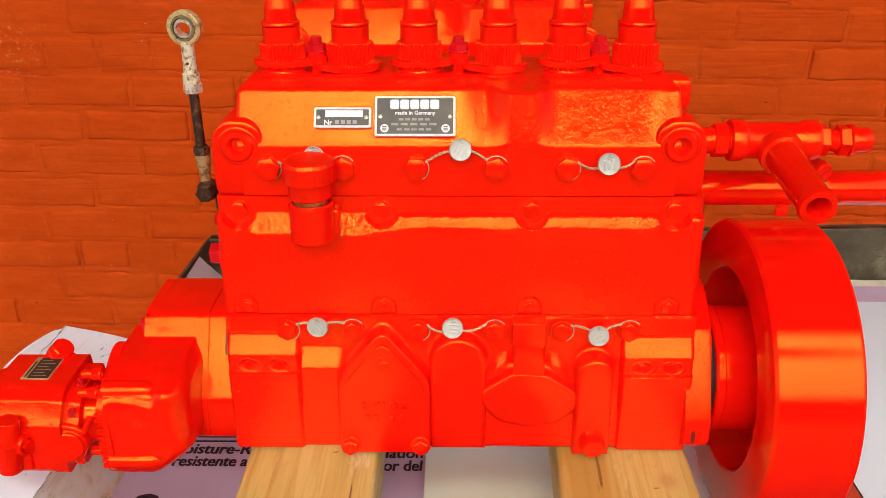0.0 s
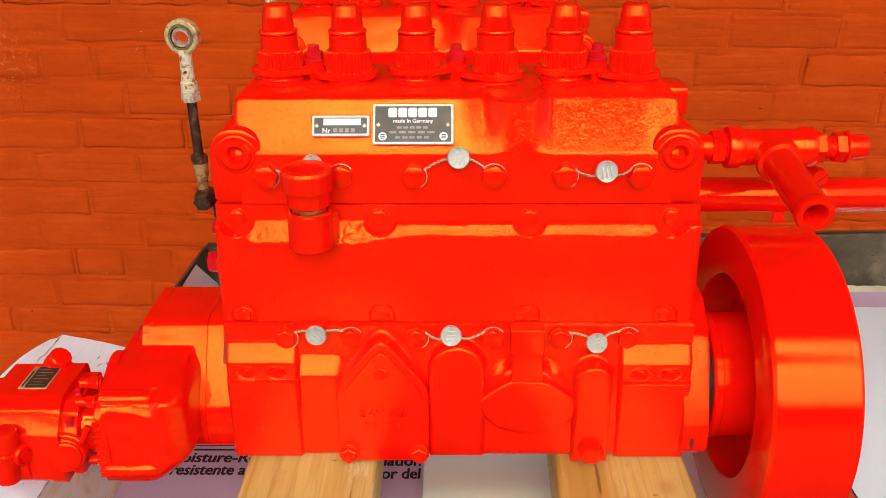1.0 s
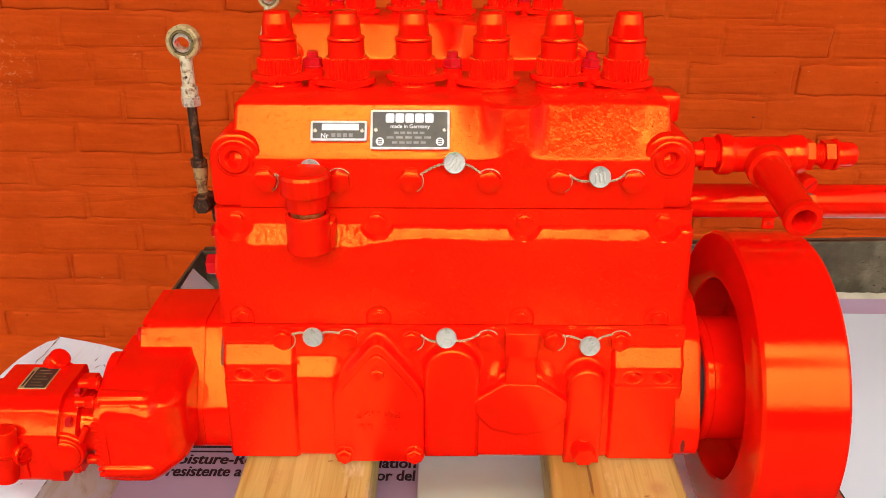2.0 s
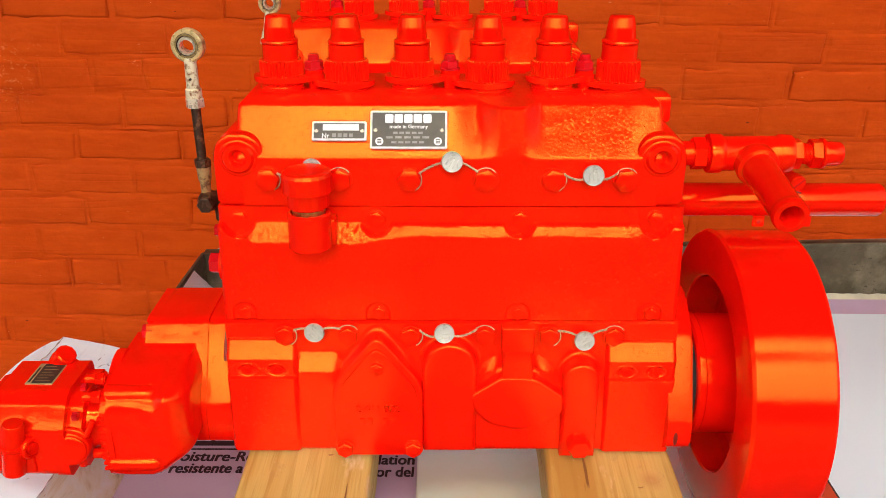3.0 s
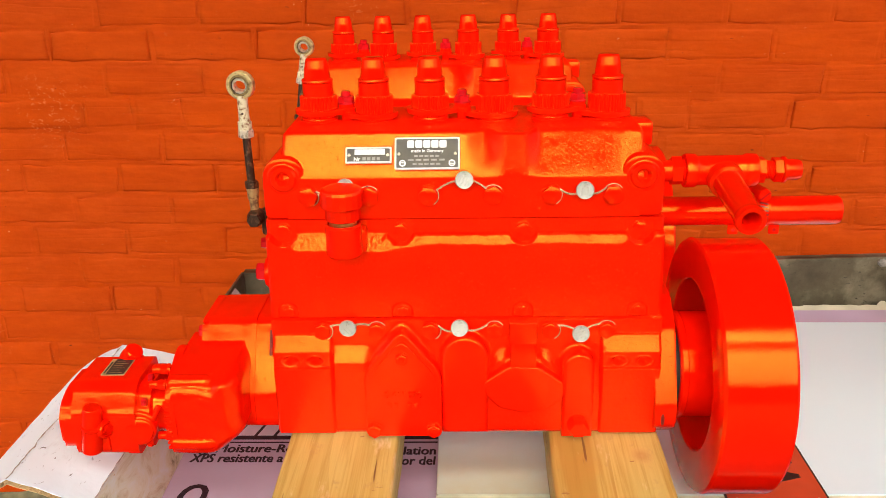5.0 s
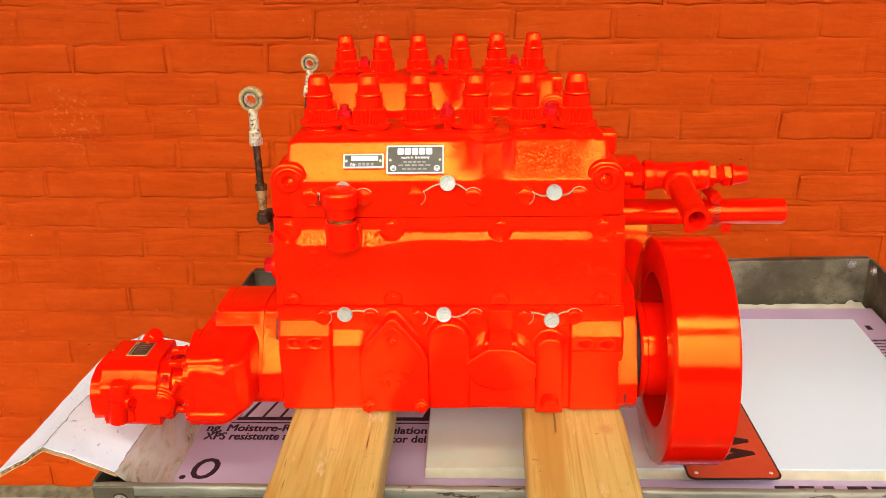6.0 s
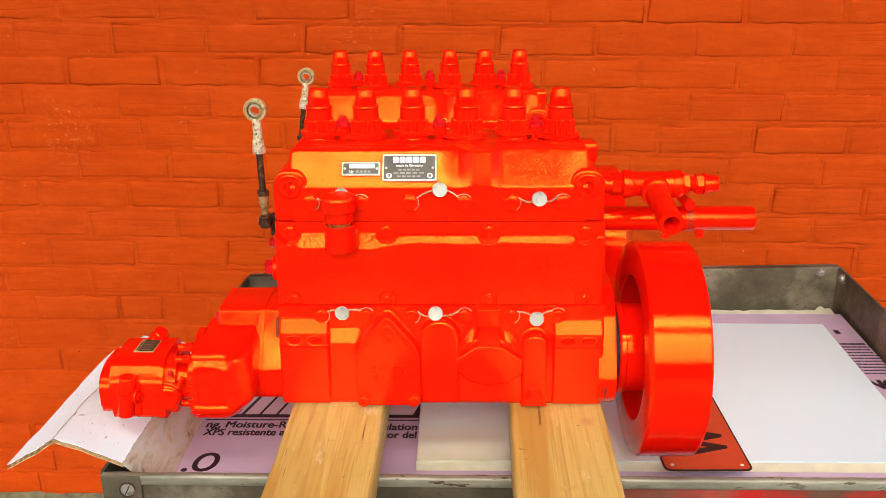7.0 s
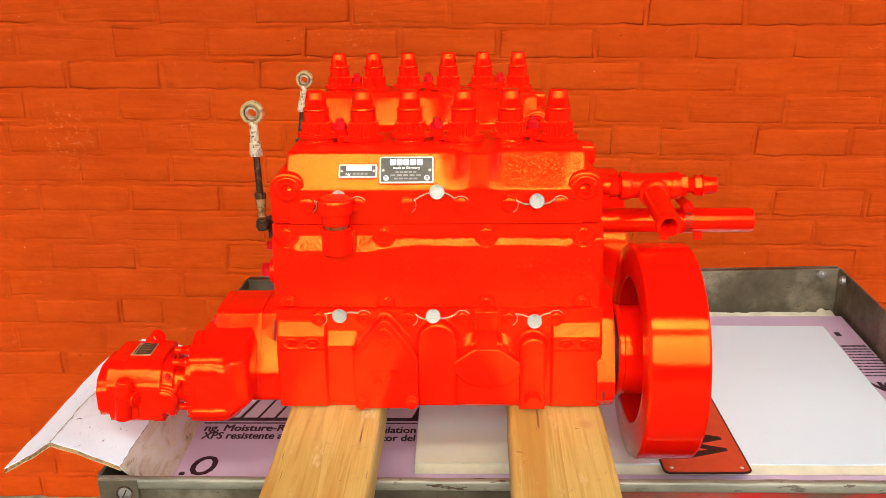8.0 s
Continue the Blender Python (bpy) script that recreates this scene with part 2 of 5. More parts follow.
def wood_material():
    """Planed pine: pale sapwood with soft growth bands, ringed knots, short checks, dents and rubbed dirt."""
    m, nt, p = mat("pine_board")
    bands = nt.nodes.new("ShaderNodeTexWave")
    bands.wave_type, bands.bands_direction, bands.wave_profile = "BANDS", "X", "SAW"
    for k, val in (("Scale", 9), ("Distortion", 22), ("Detail", 3), ("Detail Scale", 0.9), ("Detail Roughness", 0.55)):
        bands.inputs[k].default_value = val
    nt.links.new(coords(nt, (1, 0.06, 1), per_object=True), bands.inputs["Vector"])
    col = ramp(nt, bands.outputs["Fac"], [(0.0, (0.62, 0.485, 0.125)), (0.65, (0.57, 0.43, 0.095)), (1.0, (0.44, 0.28, 0.04))])
    fibre = noise_tex(nt, coords(nt, (1, 0.02, 1), per_object=True), 600, 4)
    col = mix(nt, 0.38, col, ramp(nt, fibre, [(0.3, (0.45, 0.29, 0.055)), (0.7, (0.72, 0.60, 0.23))]))
    cloud = ramp(nt, noise_tex(nt, coords(nt, (1, 0.3, 1), per_object=True), 16, 4, 0.6), [(0.38, grey(0)), (0.70, grey(0.85))])
    col = mix(nt, cloud, col, (0.66, 0.53, 0.165))
    amber = ramp(nt, noise_tex(nt, coords(nt, (1, 0.10, 1), (3, 0, 5), per_object=True), 24, 3), [(0.50, grey(0)), (0.64, grey(0.8))])
    col = mix(nt, amber, col, (0.45, 0.25, 0.038))
    grain = ramp(nt, noise_tex(nt, coords(nt, (1, 0.035, 1), (2, 6, 0), per_object=True), 150, 4, 0.65), [(0.50, grey(0)), (0.66, grey(0.65))])
    col = mix(nt, grain, col, (0.40, 0.23, 0.03))
    knot = node(nt, "ShaderNodeTexVoronoi", Scale=13.0, Randomness=1.0)
    nt.links.new(coords(nt, (1, 0.8, 0.2), per_object=True), knot.inputs["Vector"])
    kn = ramp(nt, knot.outputs["Distance"], [(0.0, (0.10, 0.045, 0.014)), (0.05, (0.26, 0.13, 0.035)), (0.07, (0.74, 0.55, 0.25)), (0.10, (0.48, 0.27, 0.075)), (0.16, (0.64, 0.45, 0.16))])
    kf = ramp(nt, knot.outputs["Distance"], [(0.075, grey(1)), (0.17, grey(0))])
    col = mix(nt, kf, col, kn)
    crack = ramp(nt, noise_tex(nt, coords(nt, (1, 0.05, 1), (7, 1, 0), per_object=True), 95, 3, 0.6), [(0.685, grey(0)), (0.705, grey(0.9))])
    col = mix(nt, crack, col, (0.24, 0.11, 0.03))
    nick = ramp(nt, noise_tex(nt, coords(nt, (0.45, 1, 1), (1, 2, 0), per_object=True), 120, 3, 0.6), [(0.70, grey(0)), (0.725, grey(0.8))])
    col = mix(nt, nick, col, (0.34, 0.17, 0.05))
    grime = ramp(nt, noise_tex(nt, coords(nt, (1, 0.6, 1), (5, 5, 0), per_object=True), 70, 5, 0.7), [(0.60, grey(0)), (0.72, grey(0.5))])
    col = mix(nt, grime, col, (0.42, 0.27, 0.11))
    rub = ramp(nt, noise_tex(nt, coords(nt, (1, 0.25, 1), (8, 3, 0), per_object=True), 55, 5, 0.7), [(0.60, grey(0)), (0.70, grey(0.7))])
    col = mix(nt, rub, col, (0.76, 0.64, 0.36))
    nt.links.new(col, p.inputs["Base Color"])
    p.inputs["Roughness"].default_value = 0.5
    b = bump(nt, fibre, 0.3, 0.0006)
    b = bump(nt, mix(nt, crack, (1.0, 1.0, 1.0), (0.0, 0.0, 0.0)), 0.7, 0.0014, b)
    b = bump(nt, mix(nt, nick, (1.0, 1.0, 1.0), (0.0, 0.0, 0.0)), 0.7, 0.0014, b)
    b = bump(nt, noise_tex(nt, coords(nt, (1, 0.3, 1), per_object=True), 30, 3), 0.25, 0.003, b)
    nt.links.new(bump(nt, bands.outputs["Fac"], 0.12, 0.0008, b), p.inputs["Normal"])
    return m


PINE = wood_material()


def steel_material(name, overspray):
    """Galvanised sheet gone dull, with scuffs; optionally a red reflection painted into its colour."""
    m, nt, p = mat(name)
    v = coords(nt)
    a = noise_tex(nt, v, 9, 6, 0.65)
    col = ramp(nt, a, [(0.3, (0.055, 0.042, 0.024)), (0.50, (0.125, 0.104, 0.062)), (0.68, (0.33, 0.29, 0.20))])
    sc = ramp(nt, noise_tex(nt, coords(nt, (1, 1, 2.5)), 110, 5, 0.7), [(0.6, grey(0)), (0.68, grey(1))])
    col = mix(nt, sc, col, (0.06, 0.05, 0.035))
    if overspray:
        tc = nt.nodes.new("ShaderNodeTexCoord")
        sp = nt.nodes.new("ShaderNodeSeparateXYZ")
        nt.links.new(tc.outputs["Object"], sp.inputs[0])
        mr = nt.nodes.new("ShaderNodeMapRange")
        for k, val in (("From Min", 0.14), ("From Max", 0.24)):
            mr.inputs[k].default_value = val
        nt.links.new(sp.outputs["X"], mr.inputs["Value"])
        ml = nt.nodes.new("ShaderNodeMath")
        ml.operation = "MULTIPLY"
        nt.links.new(mr.outputs[0], ml.inputs[0])
        nt.links.new(ramp(nt, noise_tex(nt, coords(nt, (1, 1, 1.5)), 16, 4), [(0.36, grey(0.15)), (0.6, grey(1))]), ml.inputs[1])
        col = mix(nt, ml.outputs[0], col, (0.55, 0.02, 0.015))
    nt.links.new(col, p.inputs["Base Color"])
    p.inputs["Metallic"].default_value = 0.3
    nt.links.new(ramp(nt, noise_tex(nt, v, 60, 5), [(0.3, grey(0.28)), (0.7, grey(0.55))]), p.inputs["Roughness"])
    nt.links.new(bump(nt, a, 0.2, 0.003, bump(nt, noise_tex(nt, v, 200, 4), 0.2, 0.0006)), p.inputs["Normal"])
    return m


STEEL = steel_material("dull_galvanised_steel", False)
def rim_material():
    """Pale dulled zinc rim, chipped to dark metal in elongated flakes, with fine scratches."""
    m, nt, p = mat("chipped_pale_rim")
    tone = ramp(nt, noise_tex(nt, coords(nt, (0.3, 1, 1)), 40, 5, 0.65), [(0.3, (0.17, 0.16, 0.11)), (0.7, (0.36, 0.34, 0.25))])
    chips = ramp(nt, noise_tex(nt, coords(nt, (0.30, 1, 1), (4, 0, 0)), 120, 5, 0.7), [(0.57, grey(0)), (0.60, grey(1))])
    where = ramp(nt, noise_tex(nt, coords(nt, (1, 0.2, 0.2), (2, 0, 0)), 11, 3), [(0.42, grey(0)), (0.55, grey(1))])
    chips = mix(nt, 1.0, chips, where, "MULTIPLY")
    col = mix(nt, chips, tone, (0.07, 0.045, 0.022))
    nt.links.new(col, p.inputs["Base Color"])
    p.inputs["Metallic"].default_value = 0.25
    p.inputs["Roughness"].default_value = 0.42
    nt.links.new(bump(nt, mix(nt, chips, (1.0, 1.0, 1.0), (0.0, 0.0, 0.0)), 0.5, 0.0006, bump(nt, noise_tex(nt, coords(nt, (0.2, 1, 1)), 300, 3), 0.2, 0.0005)), p.inputs["Normal"])
    return m


LIP = rim_material()
STEEL_FRONT = steel_material("dull_steel_red_reflection", True)


def brick_material():
    """Masonry under many coats of brick-red paint: soft lumps, brush strokes and smeared mortar along the courses, chips and lime specks."""
    m, nt, p = mat("painted_brick")
    v = coords(nt, per_object=True)
    w = coords(nt, (1, 1, 6), per_object=True)
    geo = nt.nodes.new("ShaderNodeNewGeometry")

    def wall_coords(scale):
        mp = nt.nodes.new("ShaderNodeMapping")
        mp.inputs["Scale"].default_value = scale
        nt.links.new(geo.outputs["Position"], mp.inputs["Vector"])
        return mp.outputs["Vector"]

    streak = noise_tex(nt, w, 5, 2, 0.5, 0.4)
    info = nt.nodes.new("ShaderNodeObjectInfo")
    tone = ramp(nt, info.outputs["Random"], [(0.0, (0.53, 0.058, 0.0036)), (1.0, (0.60, 0.070, 0.0042))])
    col = mix(nt, 0.5, tone, ramp(nt, streak, [(0.3, (0.49, 0.050, 0.0030)), (0.7, (0.64, 0.080, 0.0046))]))
    broad = noise_tex(nt, wall_coords((1, 1, 2.2)), 2.2, 5, 0.65, 0.5)
    col = mix(nt, ramp(nt, broad, [(0.36, grey(0)), (0.68, grey(0.6))]), col, (0.46, 0.052, 0.006))
    col = mix(nt, ramp(nt, noise_tex(nt, wall_coords((1, 1, 3.5)), 7, 5, 0.7), [(0.48, grey(0)), (0.72, grey(0.45))]), col, (0.66, 0.090, 0.010))
    speck = ramp(nt, noise_tex(nt, coords(nt, (1, 1, 1.8), per_object=True), 62, 4, 0.65), [(0.72, grey(0)), (0.735, grey(1))])
    col = mix(nt, speck, col, (0.72, 0.30, 0.14))
    dark = ramp(nt, noise_tex(nt, coords(nt, (1, 1, 2.5), (9, 3, 1), per_object=True), 48, 4, 0.65), [(0.72, grey(0)), (0.735, grey(1))])
    col = mix(nt, dark, col, (0.14, 0.03, 0.01))
    brush = ramp(nt, noise_tex(nt, coords(nt, (1, 1, 3), per_object=True), 30, 5, 0.7), [(0.32, grey(0.90)), (0.68, grey(1.0))])
    col = mix(nt, 1.0, col, brush, "MULTIPLY")
    cluster = ramp(nt, noise_tex(nt, wall_coords((1, 1, 1)), 2.3, 2), [(0.62, grey(0)), (0.72, grey(1))])
    scrape = ramp(nt, noise_tex(nt, wall_coords((1, 1, 1.3)), 95, 5, 0.72), [(0.58, grey(0)), (0.62, grey(0.8))])
    col = mix(nt, mix(nt, 1.0, cluster, scrape, "MULTIPLY"), col, (0.74, 0.24, 0.08))
    nt.links.new(col, p.inputs["Base Color"])
    nt.links.new(ramp(nt, streak, [(0.3, grey(0.5)), (0.7, grey(0.72))]), p.inputs["Roughness"])
    p.inputs["Specular IOR Level"].default_value = 0.015
    n1 = bump(nt, streak, 0.35, 0.006)
    n1 = bump(nt, noise_tex(nt, v, 22, 3, 0.5), 0.35, 0.005, n1)
    smear = noise_tex(nt, wall_coords((0.45, 1, 6.5)), 4.2, 1.5, 0.45, 0.25)
    line = ramp(nt, smear, [(0.36, grey(1)), (0.43, grey(0.15)), (0.46, grey(0.95)), (0.55, grey(0.9)), (0.585, grey(0.3)), (0.61, grey(1))])
    where = ramp(nt, noise_tex(nt, wall_coords((0.7, 1, 2)), 3.4, 3), [(0.46, grey(0)), (0.62, grey(1))])
    n1 = bump(nt, mix(nt, where, (1.0, 1.0, 1.0), line), 0.34, 0.0045, n1)
    n1 = bump(nt, noise_tex(nt, coords(nt, (1, 1, 1.5), per_object=True), 80, 5, 0.65), 0.55, 0.0018, n1)
    nt.links.new(n1, p.inputs["Normal"])
    return m


BRICK = brick_material()


# ---- mesh helpers ----
def finish(bm, angle=35):
    me = bpy.data.meshes.new("mesh")
    bmesh.ops.recalc_face_normals(bm, faces=bm.faces[:])
    bm.to_mesh(me)
    bm.free()
    me.polygons.foreach_set("use_smooth", [True] * len(me.polygons))
    me.set_sharp_from_angle(angle=radians(angle))
    return me


def part(name, bm, material, parent=None, label="", m=None, angle=35):
    """Links a bmesh (or a mesh to share) as one object, under a thing or a part."""
    me = bm if isinstance(bm, bpy.types.Mesh) else finish(bm, angle)
    if not me.materials:
        me.materials.append(material)
    ob = new(name, me)
    if parent is not None:
        ob.parent = parent
    if m is not None:
        ob.matrix_basis = m
    if label:
        ob["label"] = label
    return ob


def thing(name, label, category, at=(0, 0, 0), turn=0, group="", kind="", size=1.0):
    ob = new(name)
    ob.matrix_basis = pose(*at, 0, 0, turn) @ Matrix.Scale(size, 4)
    ob.empty_display_size = 0.05
    return tagged(ob, label, category, group, kind)


def lathe(profile, seg=40, m=None, bm=None):
    """Turns (radius, height) pairs about z; open ends close on the axis when the radius is 0."""
    bm = bm or bmesh.new()
    rings = []
    for r, z in profile:
        if r < 1e-7:
            rings.append([bm.verts.new((0, 0, z))])
        else:
            rings.append([bm.verts.new((r * math.cos(2 * math.pi * k / seg), r * math.sin(2 * math.pi * k / seg), z)) for k in range(seg)])
    for a, b in zip(rings, rings[1:]):
        for k in range(seg):
            j = (k + 1) % seg
            if len(a) == 1 and len(b) == 1:
                continue
            if len(a) == 1:
                bm.faces.new((a[0], b[k], b[j]))
            elif len(b) == 1:
                bm.faces.new((a[k], a[j], b[0]))
            else:
                bm.faces.new((a[k], a[j], b[j], b[k]))
    if m is not None:
        vs = [v for ring in rings for v in ring]
        bmesh.ops.transform(bm, matrix=m, verts=vs)
    return bm


def block(lo, hi, bevel=0.0, seg=2, m=None, bm=None):
    bm = bm or bmesh.new()
    made = bmesh.ops.create_cube(bm, size=1)["verts"]
    size, mid = [b - a for a, b in zip(lo, hi)], [(a + b) / 2 for a, b in zip(lo, hi)]
    for v in made:
        v.co = Vector([c * s + o for c, s, o in zip(v.co, size, mid)])
    if bevel:
        es = list({e for v in made for e in v.link_edges})
        made = bmesh.ops.bevel(bm, geom=es, offset=bevel, segments=seg, profile=0.5, affect="EDGES")["verts"]
    if m is not None:
        bmesh.ops.transform(bm, matrix=m, verts=list({v for f in bm.faces for v in f.verts}) if bevel else made)
    return bm


def prism(poly, y0, y1, bevel=0.0, seg=3, lean=None):
    """A polygon in (x, z), standing from y1 (back) to y0 (front), its front edge rounded. lean(x, z) moves the front face in y."""
    bm = bmesh.new()
    fr = [bm.verts.new((x, y0 + (lean(x, z) if lean else 0), z)) for x, z in poly]
    bk = [bm.verts.new((x, y1, z)) for x, z in poly]
    n = len(poly)
    bm.faces.new(fr)
    bm.faces.new(bk[::-1])
    for k in range(n):
        bm.faces.new((fr[k], bk[k], bk[(k + 1) % n], fr[(k + 1) % n]))
    if bevel:
        es = [e for e in bm.edges if e.verts[0] in fr and e.verts[1] in fr]
        bmesh.ops.bevel(bm, geom=es, offset=bevel, segments=seg, profile=0.5, affect="EDGES")
    return bm


def rounded(poly, r, n=5):
    """The polygon with its corners rounded to about r."""
    out, k = [], len(poly)
    for i in range(k):
        p, a, b = (Vector(poly[j % k]).to_2d() for j in (i, i - 1, i + 1))
        u, v = (a - p), (b - p)
        ra = min(r, u.length * 0.48, v.length * 0.48)
        u, v = p + u.normalized() * ra, p + v.normalized() * ra
        for s in range(n + 1):
            t = s / n
            q = u * (1 - t) ** 2 + p * 2 * t * (1 - t) + v * t ** 2
            out.append((q.x, q.y))
    return out


def relief(xs, zs, depth, back):
    """A casting whose front is y = depth(x, z) over the grid, closed to a flat back."""
    bm = bmesh.new()
    g = [[bm.verts.new((x, depth(x, z), z)) for x in xs] for z in zs]
    nx, nz = len(xs), len(zs)
    for i in range(nz - 1):
        for j in range(nx - 1):
            bm.faces.new((g[i][j], g[i][j + 1], g[i + 1][j + 1], g[i + 1][j]))
    rim = g[0][:] + [g[i][-1] for i in range(1, nz)] + g[-1][-2::-1] + [g[i][0] for i in range(nz - 2, 0, -1)]
    bk = [bm.verts.new((v.co.x, back, v.co.z)) for v in rim]
    n = len(rim)
    for k in range(n):
        bm.faces.new((rim[k], bk[k], bk[(k + 1) % n], rim[(k + 1) % n]))
    bm.faces.new(bk)
    return bm


def sweep(points, radius, seg=8, bm=None, closed_ends=True):
    """A round bar along points."""
    bm = bm or bmesh.new()
    pts = [Vector(p) for p in points]
    rings, up = [], Vector((0.13, 0.2, 0.97))
    for i, p in enumerate(pts):
        d = (pts[min(i + 1, len(pts) - 1)] - pts[max(i - 1, 0)]).normalized()
        s = d.cross(up).normalized()
        u = s.cross(d)
        r = radius[i] if isinstance(radius, (list, tuple)) else radius
        rings.append([bm.verts.new(p + r * (math.cos(2 * math.pi * k / seg) * s + math.sin(2 * math.pi * k / seg) * u)) for k in range(seg)])
    for a, b in zip(rings, rings[1:]):
        for k in range(seg):
            bm.faces.new((a[k], a[(k + 1) % seg], b[(k + 1) % seg], b[k]))
    if closed_ends:
        bm.faces.new(rings[0][::-1])
        bm.faces.new(rings[-1])
    return bm


def letters(text, size, depth=0.0002, shear=0.0, bold=0.0, width=1.0, align="LEFT"):
    """Built-in font letters as a mesh in the xy plane."""
    cu = bpy.data.curves.new("text", "FONT")
    cu.body, cu.size, cu.extrude, cu.shear, cu.offset, cu.align_x = text, size, depth, shear, bold, align
    cu.resolution_u = 3
    ob = new("text", cu)
    ob.scale = (width, 1, 1)
    bpy.context.view_layer.update()
    me = bpy.data.meshes.new_from_object(ob.evaluated_get(bpy.context.evaluated_depsgraph_get()))
    bpy.data.objects.remove(ob)
    me.transform(Matrix.Diagonal((width, 1, 1, 1)))
    me.materials.clear()
    return me


def boss(poly, front, base, bevel, fillet):
    """A raised cast pad: the polygon in (x, z) with a rounded front edge and a hollow fillet running out on the face behind it."""
    n = len(poly)
    area = sum(poly[i][0] * poly[(i + 1) % n][1] - poly[(i + 1) % n][0] * poly[i][1] for i in range(n))
    out = []
    for i in range(n):
        a, p, c = (Vector(poly[k % n]) for k in (i - 1, i, i + 1))
        u, v = (p - a).normalized(), (c - p).normalized()
        q = Vector((u.y + v.y, -u.x - v.x)) * (1 if area > 0 else -1)
        q = q.normalized() if q.length > 1e-6 else Vector((0, 0))
        out.append(q / max(0.55, abs(q.dot(Vector((u.y, -u.x))))))
    steps = [(fillet, base), (fillet * 0.62, base - fillet * 0.07), (fillet * 0.29, base - fillet * 0.29), (fillet * 0.07, base - fillet * 0.62), (0.0, base - fillet), (0.0, front + bevel), (-bevel * 0.13, front + bevel * 0.5), (-bevel * 0.5, front + bevel * 0.13), (-bevel, front)]
    bm = bmesh.new()
    rings = [[bm.verts.new((x + q.x * d, y, z + q.y * d)) for (x, z), q in zip(poly, out)] for d, y in steps]
    for r, s in zip(rings, rings[1:]):
        for k in range(n):
            bm.faces.new((r[k], r[(k + 1) % n], s[(k + 1) % n], s[k]))
    bm.faces.new(rings[-1])
    return bm


FRONT = pose(0, 0, 0, 90, 0, 0)  # turns z towards the viewer's side (-y)


def hexagon(r, h, chamfer=0.12, washer=0.0, dome=0.0):
    """A hexagon head standing on z = 0, with chamfered corners, a washer face and a domed or studded middle."""
    bm = bmesh.new()
    base = 0.0
    if washer:
        lathe([(0, 0), (washer, 0), (washer, h * 0.14), (washer * 0.96, h * 0.2), (0, h * 0.2)], 28, bm=bm)
        base = h * 0.18
    lo = [bm.verts.new((r * math.cos(k * math.pi / 3), r * math.sin(k * math.pi / 3), base)) for k in range(6)]
    mid = [bm.verts.new((v.co.x, v.co.y, h * (1 - chamfer))) for v in lo]
    top = [bm.verts.new((v.co.x * 0.86, v.co.y * 0.86, h)) for v in lo]
    for a, b in ((lo, mid), (mid, top)):
        for k in range(6):
            bm.faces.new((a[k], a[(k + 1) % 6], b[(k + 1) % 6], b[k]))
    bm.faces.new(top)
    bm.faces.new(lo[::-1])
    if dome:
        lathe([(dome, h * 0.98), (dome, h * 1.22), (dome * 0.6, h * 1.34), (0, h * 1.36)], 20, bm=bm)
    return bm


def smooth(a, b, x):
    t = max(0.0, min(1.0, (x - a) / (b - a)))
    return t * t * (3 - 2 * t)


def span(a, b, n):
    return [a + (b - a) * k / n for k in range(n + 1)]


# ---- large structure ----
WALL_Y = 1.22
wall = part("wall_north", block((-14, WALL_Y + 0.0080, 0), (14, WALL_Y + 0.26, 6.0)), BRICK)
tagged(wall, "brick wall under thick brick-red paint", "wall", kind="structure")
ground = part("ground", block((-60, -60, -0.2), (60, 60, 0)), CONCRETE)
tagged(ground, "grey weathered concrete ground", "ground", kind="structure")
# Added unseen dark ground, so upright red faces reflect little and bounce drops.
yard = part("road", block((-45, -45, 0.0), (45, 0.80, 0.006)), ASPHALT)
tagged(yard, "added unseen dark ground that keeps reflections and bounce low", "road", kind="structure")
# Unseen; inferred from highlights, its extents tuned to shape the sky light.
roof = part("ceiling", block((-14, -3.60, 6.0), (5.5, WALL_Y + 0.26, 6.2)), SOFFIT)
tagged(roof, "unseen dark canopy along the brick wall, inferred from highlights", "ceiling", kind="structure")
# Unseen; height and ends set where reflections of the sky stop.
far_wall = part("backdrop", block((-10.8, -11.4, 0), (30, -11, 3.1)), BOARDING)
tagged(far_wall, "unseen plain dark wall across the yard, inferred from reflections", "wall", kind="structure")

# Added unseen bar; it only makes the dark strip in the flywheel's highlight.
beam = part("crossbeam", block((-14, -4.24, 4.34), (2.60, -4.0, 5.14), 0.02), SOFFIT)
tagged(beam, "added unseen dark bar for the strip in the flywheel's reflection", "beam", kind="structure")


# ---- injection pump ----
LABEL_FRONT = "glossy red six-cylinder diesel injection pump resting on two pine boards"
pump = thing("injection_pump", LABEL_FRONT, "injection pump", (0, 0, Z0), group="injection pumps")

VALVE_X = (-0.1145, -0.07, -0.0255, 0.0255, 0.07, 0.1145)
VALVE_Y = 0.060
DECK = 0.2434


def upper_front(x, z):
    swell = smooth(0.0150, 0.0330, x) * (1 - smooth(0.0460, 0.0600, x))
    y = max(0.0, z - 0.2115) * (0.62 + 0.14 * smooth(0.0, 0.022, x) * (1 - smooth(0.110, 0.126, x)))
    y = y * (1 - 0.80 * swell)
    y += 0.0016 * smooth(0.2418, 0.2435, z)
    return y


